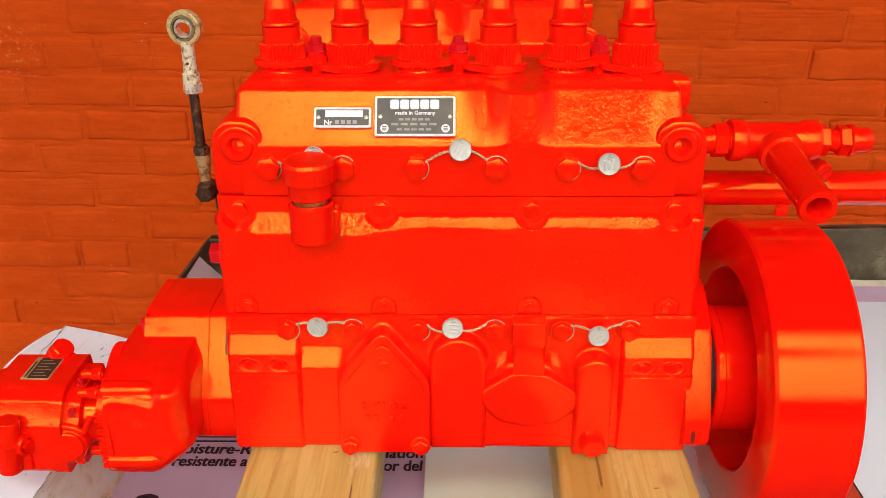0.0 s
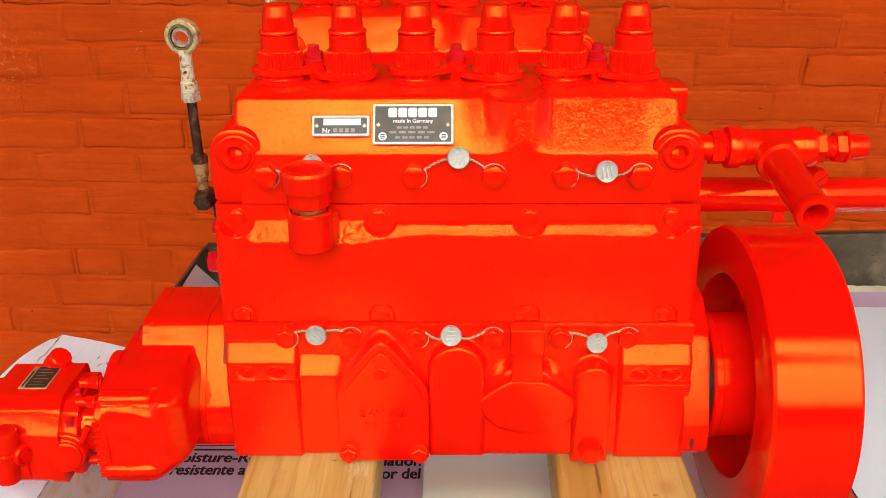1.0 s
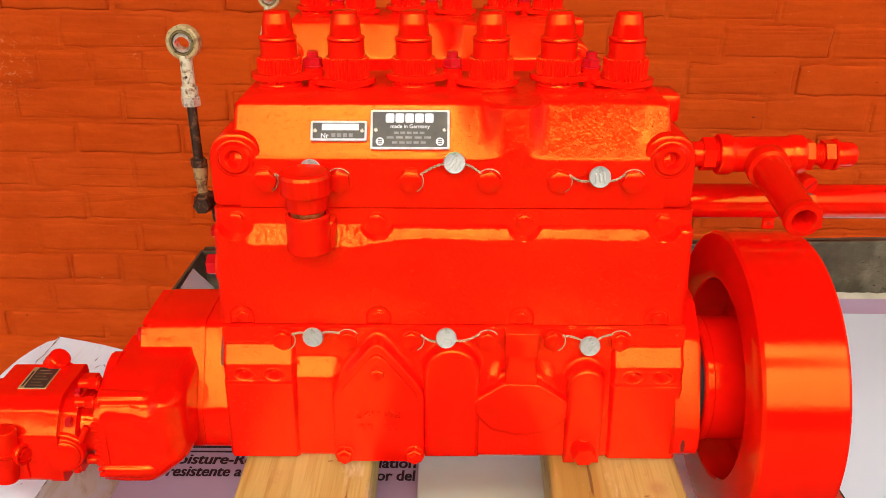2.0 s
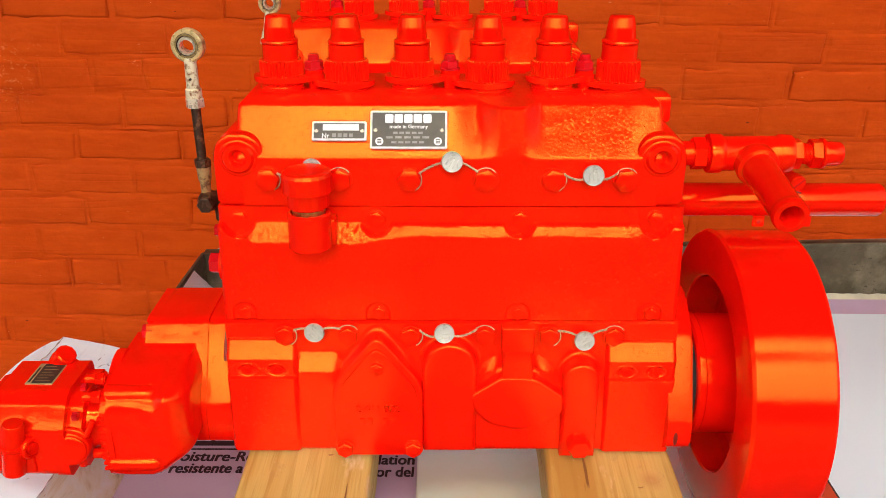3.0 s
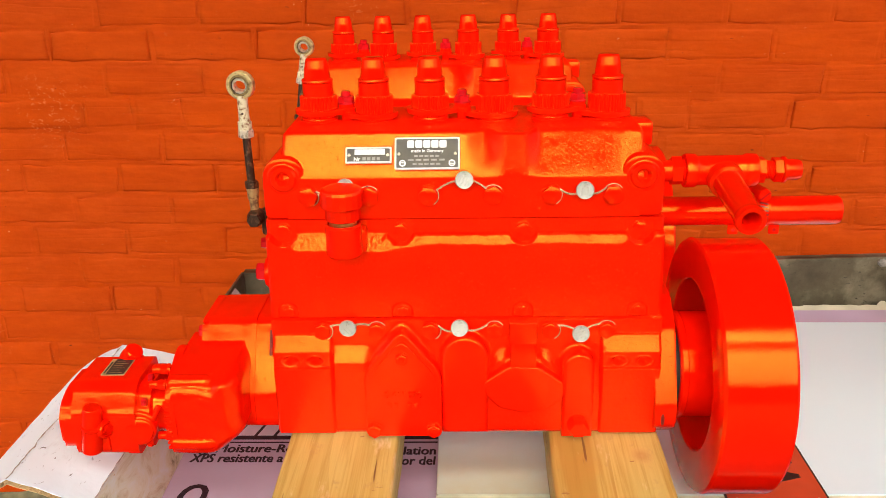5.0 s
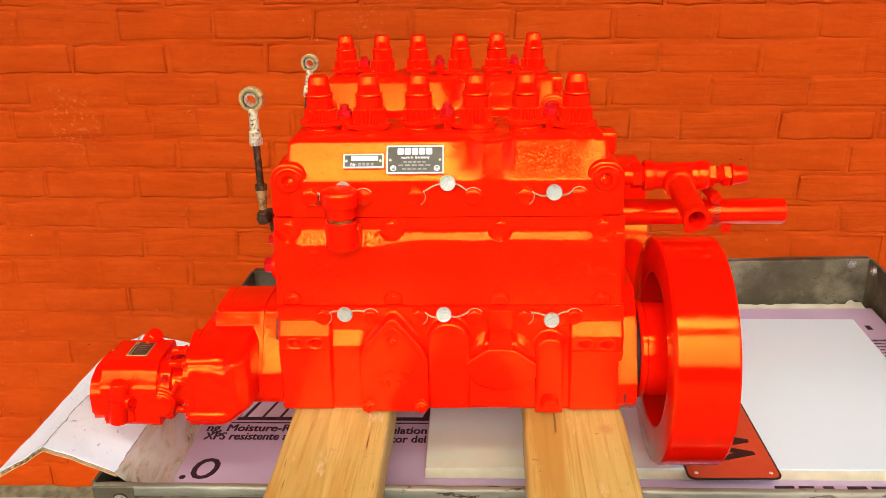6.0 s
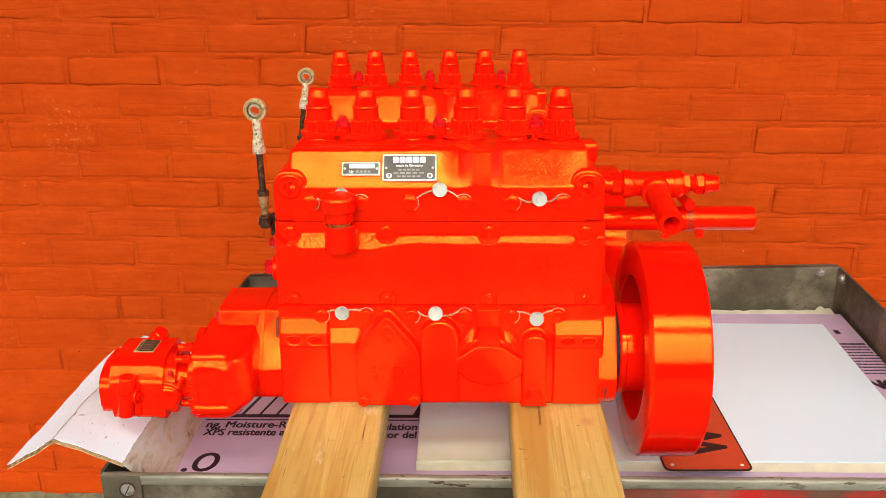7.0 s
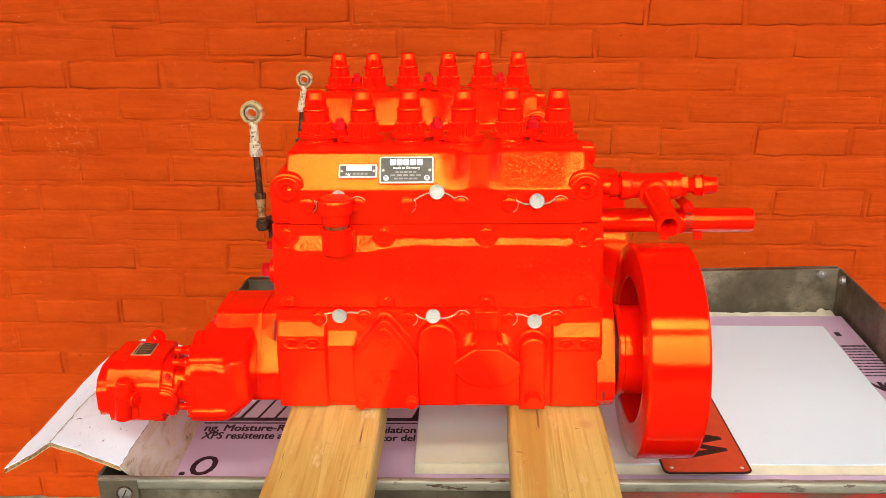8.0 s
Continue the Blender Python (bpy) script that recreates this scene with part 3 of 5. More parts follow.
def shoulder(s):
    """The casting's sloping end, cut off along a rounded diagonal above the ear."""
    bm = bmesh.new()
    cols = []
    for k in range(25):
        x = 0.1325 + 0.0062 * k / 24
        top = DECK - 0.0005 - 0.0075 * (k / 24) ** 3.5
        col = []
        for u in span(0, 1, 16):
            z = 0.2100 + (top - 0.2100) * u
            y = max(0.0, z - 0.2115) * 0.62 + 0.0003 + 0.0016 * smooth(0.2418, 0.2435, z) + 0.010 * (k / 24) ** 5
            col.append(bm.verts.new((s * x, y, z)))
        col.append(bm.verts.new((s * x, 0.100, top)))
        cols.append(col)
    for a, b in zip(cols, cols[1:]):
        for k in range(17):
            bm.faces.new((a[k], b[k], b[k + 1], a[k + 1]))
    return bm


for s in (-1, 1):
    part("shoulder", shoulder(s), RED_CAST, pump, angle=50)
part("upper_casting", relief(span(-0.134, 0.134, 134), span(0.1792, DECK, 42), upper_front, 0.108), RED_CAST, pump)
def pierced(poly, centre):
    """An eared plate in (x, z) with a raised ring and a drilled hole at its centre."""
    cx, cz = centre
    n, k = 64, len(poly)
    rim = []
    for i in range(n):
        dx, dz = math.cos(2 * math.pi * i / n), math.sin(2 * math.pi * i / n)
        best = 0.0
        for (ax, az), (bx, bz) in zip(poly, poly[1:] + poly[:1]):
            ex, ez = bx - ax, bz - az
            den = dx * ez - dz * ex
            if abs(den) > 1e-9:
                u = ((ax - cx) * ez - (az - cz) * ex) / den
                w = ((ax - cx) * dz - (az - cz) * dx) / den
                if u > 0 and -1e-6 <= w <= 1 + 1e-6:
                    best = max(best, u)
        rim.append(best)
    bm = bmesh.new()
    levels = [(0.0, 1.0, 0.06), (0.0, 1.0, 0.0028), (-0.0006, 1.0, 0.0014), (-0.0018, 1.0, 0.0008)]
    rings = [[bm.verts.new((cx + (r + d) * math.cos(2 * math.pi * i / n), y, cz + (r + d) * math.sin(2 * math.pi * i / n))) for i, r in enumerate(rim)] for d, f, y in levels]
    for r, y in ((0.0126, 0.0007), (0.0122, -0.0001), (0.0116, -0.0006), (0.0104, -0.0007), (0.0098, -0.0016), (0.0088, -0.0026), (0.0060, -0.0026), (0.0046, -0.0012), (0.0041, 0.0006), (0.0040, 0.0024), (0.0002, 0.0027)):
        rings.append([bm.verts.new((cx + r * math.cos(2 * math.pi * i / n), y, cz + r * math.sin(2 * math.pi * i / n))) for i in range(n)])
    for a, b in zip(rings, rings[1:]):
        for i in range(n):
            bm.faces.new((a[i], a[(i + 1) % n], b[(i + 1) % n], b[i]))
    return bm


for s in (-1, 1):
    ear = [(s * 0.1180, 0.1792), (s * 0.1515, 0.1792), (s * 0.1518, 0.2130), (s * 0.149, 0.2212), (s * 0.1425, 0.2268), (s * 0.1290, 0.2268), (s * 0.1215, 0.2215), (s * 0.1190, 0.2130)]
    part("lifting_ear", pierced(rounded(ear, 0.004, 3), (s * 0.1352, 0.2115)), RED, pump, "lifting ear with a drilled boss", angle=40)
part("deck_block", block((0.132, 0.045, 0.2225), (0.150, 0.075, 0.2415), 0.003), RED, pump)

BOLT_X = (-0.138, -0.048, 0.046, 0.1348)


def cover_front(x, z):
    long = 0.0100 - 0.0052 * smooth(-0.075, -0.015, x) + 0.0005 * math.sin(x * 70)
    long *= smooth(-0.137, -0.128, x) * (1 - smooth(0.118, 0.132, x))
    d = max(0.0, 0.1675 - z)
    long += long * (0.10 * noise.noise(Vector((x * 150, 3, 0))) + 0.14 * noise.noise(Vector((x * 480, z * 260, 5))))
    y = -0.56 * min(d, long) - (0.0058 - 0.56 * long) * smooth(0.0, 0.0014, d) - 0.0010 * smooth(long, long + 0.003, d)
    y -= 0.0030 * (1 - smooth(0.112, 0.156, z))
    if z > 0.15:
        for bx in BOLT_X:
            d = math.hypot(x - bx, min(0.0, z - 0.170))
            y += (0.0005 - y) * (1 - smooth(0.0102, 0.0112, d))
    if z < 0.118:
        for bx in BOLT_X:
            d = math.hypot(x - bx, max(0.0, z - 0.1055))
            y += 0.0016 * (1 - smooth(0.0072, 0.0084, d))
    edge = max(0.0, abs(x - 0.0008) - 0.1495) / 0.003
    return y + 0.002 * edge * edge


part("side_cover", relief(span(-0.1518, 0.1534, 320), span(0.1008, 0.1784, 96), cover_front, 0.104), RED_COVER, pump)


def lower_front(x, z):
    y = -0.0112 - 0.0078 * (1 - smooth(0.022, 0.084, z))
    bank = smooth(-0.106, -0.103, x) * (1 - smooth(-0.080, -0.072, x)) + 0.55 * smooth(0.0230, 0.0275, x - 0.5 * (z - 0.066)) * (1 - smooth(0.0315, 0.036, x)) + 0.55 * smooth(0.0575, 0.062, x) * (1 - smooth(0.066, 0.071, x + 0.5 * (z - 0.066)))
    y += (-0.0112 - 0.58 * min(max(0.0, 0.0775 - z), 0.0132) - y) * min(1.0, bank)
    y += 0.005 * (1 - smooth(-0.001, 0.006, z)) ** 2
    return y + 0.0015 * smooth(0.0985, 0.0999, z)


part("lower_casting", relief(span(-0.1518, 0.1545, 150), span(-0.0008, 0.1, 70), lower_front, 0.1), RED_CAST, pump)


def foot(cx, top):
    def front(x, z):
        d = abs(x - cx)
        y = -0.0125 - 0.62 * min(max(0.0, top - 0.001 - z), 0.0115)
        low = 1 - smooth(top - 0.0262, top - 0.0248, z)
        y -= 0.0024 * low
        for hx in (-0.0098, 0.0098):
            h = math.hypot(x - cx - hx, (z - top + 0.0200) * 1.6)
            y += 0.0052 * (1 - smooth(0.0012, 0.0066, h)) - 0.0006 * math.exp(-((h - 0.0074) / 0.0010) ** 2)
        y += 0.004 * (1 - smooth(0.0, 0.005, z)) ** 2
        edge = max(0.0, d - 0.0212) / 0.0028
        return min(y + 0.004 * edge * edge, 0.0)
    return relief(span(cx - 0.024, cx + 0.024, 80), span(0.0008, top, 120), front, 0.0)


part("mounting_foot", foot(-0.1278, 0.0875), RED_CAST, pump)
part("mounting_foot", foot(0.1308, 0.0865), RED_CAST, pump)

plate_out = rounded([(-0.0795, 0.0015), (-0.0795, 0.058), (-0.0487, 0.0965), (-0.018, 0.058), (-0.018, 0.0015)], 0.009, 6)
plate_in = rounded([(-0.0755, 0.003), (-0.0755, 0.0555), (-0.0487, 0.0895), (-0.022, 0.0555), (-0.022, 0.003)], 0.008, 6)
inspect = part("inspection_cover", boss(plate_out, -0.0242, -0.0120, 0.0020, 0.0044), RED, pump, angle=50)
part("raised_panel", prism(plate_in, -0.0262, -0.02, 0.0019), RED, inspect)
for line, z in (("2 411 072", 0.0385),):
    part("cast_number", letters(line, 0.0074, 0.0015, bold=0.0001, align="CENTER"), RED, inspect, "raised cast digits", pose(-0.0487, -0.0268, z, 90, 0, 0))
for k in range(5):
    if k != 2:
        part("cast_mark", block((-0.0615 + k * 0.0054, -0.0274, 0.0285), (-0.0581 + k * 0.0054, -0.0262, 0.0335), 0.0002), RED, inspect)
arch = [(-0.018, 0.003)] + [(0.0004 + 0.0186 * math.cos(a), 0.0690 + 0.0200 * math.sin(a)) for a in span(math.pi, 0, 18)] + [(0.019, 0.003)]
part("arched_boss", boss(arch, -0.0228, -0.0118, 0.0034, 0.0036), RED, pump, angle=50)
part("lug", prism([(0.0352, 0.0998), (0.0352, 0.0835), (0.0368, 0.0795), (0.0402, 0.0772), (0.0522, 0.0772), (0.0556, 0.0795), (0.0572, 0.0835), (0.0572, 0.0998)], -0.0205, -0.01, 0.0014), RED, pump)
part("column", prism([(0.0356, 0.0850), (0.0362, 0.0660), (0.0372, 0.0460), (0.0400, 0.0405), (0.0464, 0.0385), (0.0528, 0.0405), (0.0556, 0.0460), (0.0566, 0.0660), (0.0572, 0.0850)], -0.0264, -0.01, 0.0030, 5, lean=lambda x, z: 0.0064 * smooth(0.050, 0.083, z) + 0.0050 * (1 - smooth(0.038, 0.052, z))), RED, pump)
gusset = [(0.036, 0.0645), (0.0145, 0.0495), (0.0165, 0.038), (0.027, 0.0265), (0.047, 0.0215), (0.067, 0.0255), (0.0785, 0.0355), (0.0805, 0.0475), (0.058, 0.0635)]
part("gusset", boss(rounded(gusset, 0.004, 4), -0.0236, -0.0150, 0.0024, 0.0044), RED, pump, angle=50)
boss3 = [(0.0775, 0.001)] + [(0.0898 + 0.0122 * math.cos(a), 0.0635 + 0.0122 * math.sin(a)) for a in span(math.pi, 0, 16)] + [(0.102, 0.001)]
part("drain_boss", boss(boss3, -0.0262, -0.0130, 0.0032, 0.0038), RED, pump, angle=50)
plug = part("drain_plug", hexagon(0.0084, 0.0095, 0.16), RED, pump, m=pose(0.0895, -0.0262, 0.0145, 98, 0, 4))
part("collar", lathe([(0.0078, -0.006), (0.0078, 0.0005), (0.0068, 0.0005)], 28), RED, plug)

HEAD_BIG = finish(hexagon(0.0076, 0.0058, 0.1, washer=0.0084))
HEAD_LOW = finish(hexagon(0.0066, 0.0050, 0.1, washer=0.0073))
HEAD_MID = finish(hexagon(0.0054, 0.0034, 0.12, washer=0.0062))
NUT_SMALL = finish(hexagon(0.0058, 0.0045, 0.12, washer=0.0068, dome=0.0032))
for n, x in enumerate((-0.117, -0.071, -0.026, 0.023, 0.067, 0.113)):
    part("bolt", HEAD_BIG, RED, pump, m=pose(x, 0.0004, 0.1975) @ FRONT @ pose(0, 0, 0, 0, 0, 10 + 23 * n))
for n, x in enumerate((-0.111, -0.0683, -0.026, 0.0238, 0.0672, 0.111)):
    part("bolt", HEAD_LOW, RED, pump, m=pose(x, -0.013, 0.0912) @ FRONT @ pose(0, 0, 0, 0, 0, 30))
for n, x in enumerate(BOLT_X):
    part("bolt", HEAD_MID, RED, pump, m=pose(x, 0.0004, 0.170) @ FRONT @ pose(0, 0, 0, 0, 0, 17 * n))
    part("bolt", HEAD_MID, RED, pump, m=pose(x + 0.0005, -0.0083, 0.1055) @ FRONT @ pose(0, 0, 0, 0, 0, 30) @ Matrix.Scale(0.8, 4))
for x, z, y in ((-0.0722, 0.0088, -0.0262), (-0.0248, 0.0088, -0.0262), (-0.0487, 0.0728, -0.0262)):
    part("nut", NUT_SMALL, RED, pump, m=pose(x, y, z) @ FRONT @ pose(0, 0, 0, 0, 0, 30) @ Matrix.Scale(0.78 if z > 0.05 else 1.0, 4))


def knurl(r, z0, z1, teeth=36, deep=0.0013):
    """A ribbed ring with chamfered ends."""
    bm = bmesh.new()
    rows = []
    n = teeth * 4
    for dz, k in ((z0, 0.93), (z0 + 0.0008, 1.0), (z1 - 0.0008, 1.0), (z1, 0.93)):
        ring = []
        for i in range(n):
            a = 2 * math.pi * i / n
            rr = r * k - (deep if i % 4 in (0, 1) and k == 1.0 else 0)
            ring.append(bm.verts.new((rr * math.cos(a), rr * math.sin(a), dz)))
        rows.append(ring)
    for a, b in zip(rows, rows[1:]):
        for i in range(n):
            bm.faces.new((a[i], a[(i + 1) % n], b[(i + 1) % n], b[i]))
    bm.faces.new(rows[0][::-1])
    bm.faces.new(rows[-1])
    return bm


def flange_plate(z, turn, side):
    """Oval clamping flange with two eared ends."""
    pts = []
    for i in range(48):
        a = 2 * math.pi * i / 48
        ext = 0.0168 + (0.0085 if math.cos(a) * side > 0 else 0.0022) * abs(math.cos(a)) ** 4
        pts.append((ext * math.cos(a), ext * math.sin(a) * 0.98))
    bm = prism(pts, -0.0019, 0.0019, 0.0009, 2)
    bmesh.ops.transform(bm, matrix=pose(0, 0, z, 0, 0, turn) @ pose(0, 0, 0, 90, 0, 0), verts=bm.verts[:])
    return bm


CAP_PROFILE = [(0, 0.2925), (0.0070, 0.2925), (0.0078, 0.2921), (0.0083, 0.2912), (0.0084, 0.2909), (0.0086, 0.2900), (0.0090, 0.2880), (0.0095, 0.2855), (0.0096, 0.2849), (0.00965, 0.2845), (0.01025, 0.2783), (0.01032, 0.2776), (0.0104, 0.2770), (0.0122, 0.2763), (0.0126, 0.2752), (0.0122, 0.2742), (0.0105, 0.2738), (0, 0.2738)]
HOLDER_PROFILE = [(0, 0.2738), (0.0114, 0.2738), (0.0121, 0.2732), (0.0121, 0.2625), (0.0128, 0.262), (0.0128, 0.247), (0.0140, 0.2465), (0.0146, 0.2455), (0.0140, 0.2445), (0.0150, 0.2440), (0.0150, DECK - 0.001)]
valve_meshes = {}
for high in (True, False):
    up = 0.0032 if high else 0.0
    valve_meshes[high] = dict(
        holder=finish(lathe(HOLDER_PROFILE, 44)),
        cap=finish(lathe(CAP_PROFILE, 44)),
        knurled_nut=finish(knurl(0.0149, 0.2515 - 0.0022 + up, 0.2632), 30),
        flange=finish(flange_plate(0.2478 + up, 6 if high else -6, 1 if high else -1)),
        lower_nut=finish(knurl(0.0136, 0.2455, 0.2462 + up), 30),
    )
for n, x in enumerate(VALVE_X):
    ms = valve_meshes[n % 2 == 0]
    valve = part("delivery_valve", ms["holder"], RED, pump, m=pose(x, VALVE_Y, 0, 0, 0, 9 * n))
    part("cap", ms["cap"], RED_CAP, valve)
    for key in ("knurled_nut", "lower_nut"):
        part(key, ms[key], RED, valve)
    part("flange", ms["flange"], RED, valve, m=pose(0, 0, 0, 0, 0, -9 * n))
STUD = finish(lathe([(0.0042, DECK - 0.001), (0.0042, 0.2495), (0.007, 0.2495), (0.007, 0.253), (0.0062, 0.2535), (0.006, 0.2565)], 28))
STUD_NUT = finish(hexagon(0.0064, 0.0062, 0.14, washer=0.0068))
STUD_TIP = finish(lathe([(0.0038, 0), (0.0038, 0.0036), (0.003, 0.0044), (0, 0.0044)], 24))
for x in (-0.0925, 0.0, 0.0915):
    st = part("stud", STUD, RED, pump, m=pose(x, VALVE_Y, 0))
    part("nut", STUD_NUT, CRIMSON, st, m=pose(0, 0, 0.2562, 0, 0, 20))
    part("tip", STUD_TIP, CRIMSON, st, m=pose(0, 0, 0.2622))

# drive end: flange, hub and flywheel on the camshaft
AXIS = pose(0, 0.0216, 0.0423, 0, 90, 0)
end_poly = [(0.02, 0.106), (0.085, 0.106), (0.1, 0.085), (0.1, 0.0), (-0.012, -0.0015), (-0.0305, 0.014), (-0.0305, 0.031), (-0.007, 0.0875)]
part("end_flange", prism(rounded(end_poly, 0.003, 3), -0.1665, -0.150, 0.0015), RED_CAST, pump, m=pose(0, 0, 0, 0, 0, 90))
part("drain_hole", lathe([(0, 0.0003), (0.0022, 0.0003), (0.0026, 0.0006), (0.0031, 0.0005), (0.0033, -0.002)], 24), SLOT_RED, pump, "small hole in the end flange, its shade painted dark", pose(0.1560, -0.0306, 0.0200) @ FRONT @ Matrix.Diagonal((0.45, 1.6, 1.0, 1.0)))
# Black ring paints the shadow round the shaft in this gap.
part("oil_seal", lathe([(0.040, 0.160), (0.0400, 0.1664), (0.0385, 0.1715), (0.02, 0.1715)], 56), RUBBER, pump, "black ring painting the shade of the shaft gap", AXIS)
wheel_profile = [(0, 0.1706), (0.0432, 0.1706), (0.0448, 0.1722), (0.0448, 0.1760), (0.0440, 0.1770), (0.0440, 0.215), (0.0680, 0.215), (0.0709, 0.212), (0.0709, 0.1886), (0.0720, 0.1874), (0.1024, 0.1866), (0.1034, 0.1869), (0.1046, 0.1882), (0.1052, 0.1892), (0.1052, 0.2385), (0.1038, 0.2405), (0.07, 0.2405), (0.066, 0.2330), (0.03, 0.2330), (0.03, 0.2420), (0, 0.2420)]
part("flywheel", lathe(wheel_profile, 128), RED_SMOOTH, pump, "heavy turned flywheel", AXIS, 28)

# plugs on the other end
end_boss = part("end_boss", lathe([(0.0135, 0), (0.0135, 0.0165), (0.0125, 0.018), (0, 0.018)], 32), RED, pump, m=pose(-0.1495, 0.055, 0.114, 0, -90, 0))
part("end_plug", hexagon(0.0080, 0.0090, 0.14), CRIMSON, end_boss, m=pose(0, 0, 0.0175))
part("end_screw", hexagon(0.005, 0.012, 0.14), CRIMSON, pump, m=pose(-0.158, 0.055, 0.140, 0, -90, 0))


# governor linkage with its two rod ends
def eye_ring():
    bm = lathe([(0.0081, -0.0036), (0.0100, -0.0036), (0.0110, -0.0026), (0.0110, 0.0026), (0.0100, 0.0036), (0.0081, 0.0036), (0.0081, -0.0036)], 48)
    bmesh.ops.transform(bm, matrix=FRONT, verts=bm.verts[:])
    return bm


LINK_Y = 0.042
link = part("linkage_rod", sweep([(-0.1702, LINK_Y, 0.195), (-0.1706, LINK_Y, 0.215), (-0.1709, LINK_Y, 0.236)], 0.0032, 20), DARK_ROD, pump, "dark threaded linkage rod with plated rod ends")
ring = part("rod_eye", eye_ring(), EYE_METAL, link, "zinc-plated rod eye", pose(-0.1713, LINK_Y, 0.2752, 0, 0, -8))
part("eye_groove", lathe([(0.0050, -0.0030), (0.0084, -0.0030), (0.0084, 0.0030), (0.0050, 0.0030)], 40), DARK_ROD, ring, m=FRONT)
part("eye_liner", lathe([(0.0066, -0.0038), (0.0077, -0.0038), (0.0077, 0.0038), (0.0066, 0.0038)], 40), OLD_BRASS, ring, "brass liner", FRONT)
part("eye_ball", lathe([(0.0046, -0.0046), (0.0054, -0.0046), (0.0063, -0.0026), (0.0066, 0), (0.0063, 0.0026), (0.0054, 0.0046), (0.0046, 0.0046), (0.0044, 0.0), (0.0046, -0.0046)], 40), ZINC, ring, "polished ball with a hole", FRONT @ pose(0, 0, 0, 6, 8, 0))
part("eye_shank", lathe([(0.0054, 0.2405), (0.0054, 0.2462), (0.0044, 0.2470), (0.0042, 0.2500), (0.0041, 0.2600), (0.0040, 0.2632), (0.0044, 0.2658), (0.0040, 0.2672)], 28), CHALK, link, "shank with flaking white paint", pose(-0.1711, LINK_Y, 0))
part("grease_hole", lathe([(0, 0.0004), (0.0009, 0.0004), (0.0009, -0.001)], 14), DARK_ROD, link, "small dark grease hole", pose(-0.1711, LINK_Y - 0.0043, 0.2535) @ FRONT)
part("lock_nut", hexagon(0.0062, 0.0064, 0.12), ZINC, link, m=pose(-0.1709, LINK_Y, 0.2342))
part("lock_nut", hexagon(0.0056, 0.0056, 0.12), DARK_ROD, link, m=pose(-0.1702, LINK_Y, 0.1925))
part("lower_shank", lathe([(0.0034, 0.170), (0.0036, 0.181), (0.0046, 0.184), (0.005, 0.1925)], 24), TAN_RUST, link, m=pose(-0.1698, LINK_Y, 0))
joint = part("ball_joint", lathe([(0, -0.008), (0.0055, -0.007), (0.0072, -0.003), (0.0072, 0.003), (0.0055, 0.007), (0, 0.008)], 28), DARK_ROD, link, m=pose(-0.1688, LINK_Y, 0.1675) @ FRONT)
part("nut", hexagon(0.0058, 0.005, 0.12), DARK_ROD, joint, m=pose(0, 0, 0.0065))
part("lever", block((-0.1665, LINK_Y + 0.002, 0.150), (-0.152, LINK_Y + 0.012, 0.173), 0.003), DARK_ROD, link)

# the second pump stands behind, closer to the wall, with no fittings on it
rear = copy_thing(pump, pose(-0.0200, 0.3115, Z0))
tagged(rear, "second glossy red injection pump standing behind the first", "injection pump")
for ob in rear.children:
    if ob.name.startswith("linkage_rod"):
        turn = pose(-0.170, LINK_Y, 0.175) @ pose(0, 0, 0, 0, 9, 0) @ pose(0.170, -LINK_Y, -0.175)
        ob.matrix_basis = pose(-0.001, 0, -0.012) @ turn

# ---- fittings on the front pump only ----
SLOPE = 57.8


def type_plate(name, centre, w, h, label):
    x, y, z = centre
    base = part(name, prism(rounded([(-w / 2, -h / 2), (w / 2, -h / 2), (w / 2, h / 2), (-w / 2, h / 2)], 0.0012, 3), -0.0007, 0.0012, 0.0002), PLATE_WHITE, pump, label, pose(x, y, z, SLOPE - 90, 0, 0))
    i = 0.0014
    part("field", prism(rounded([(-w / 2 + i, -h / 2 + i), (w / 2 - i, -h / 2 + i), (w / 2 - i, h / 2 - i), (-w / 2 + i, h / 2 - i)], 0.0007, 3), -0.0008, 0), PLATE_GREY, base, "worn dark grey printed field")
    return base


def bar(parent, x0, z0, x1, z1, material, y=-0.00095, name="print_bar"):
    return part(name, block((x0, y, z0), (x1, 0, z1)), material, parent)


plate = type_plate("type_plate", (-0.0263, 0.0077, 0.2279), 0.0492, 0.0252, "dark printed type plate with bare metal border")
for k in range(5):
    part("brand_block", prism(rounded([(-0.0152 + k * 0.0061, 0.0042), (-0.0098 + k * 0.0061, 0.0042), (-0.0098 + k * 0.0061, 0.0102), (-0.0152 + k * 0.0061, 0.0102)], 0.0012, 3), -0.00095, 0), PRINT_WHITE, plate)
part("lettering", letters("made in Germany", 0.0034, 0.0001, bold=0.00006, align="CENTER"), PRINT_WHITE, plate, "white printed lettering", pose(0.0, -0.0009, 0.0008, 90, 0, 0))
for z, w in ((-0.0022, 0.010), (-0.0052, 0.0145), (-0.0084, 0.011)):
    for k in range(5):
        bar(plate, -w + k * w * 0.4, z - 0.0007, -w + k * w * 0.4 + w * 0.3, z + 0.0007, PRINT_DIM)
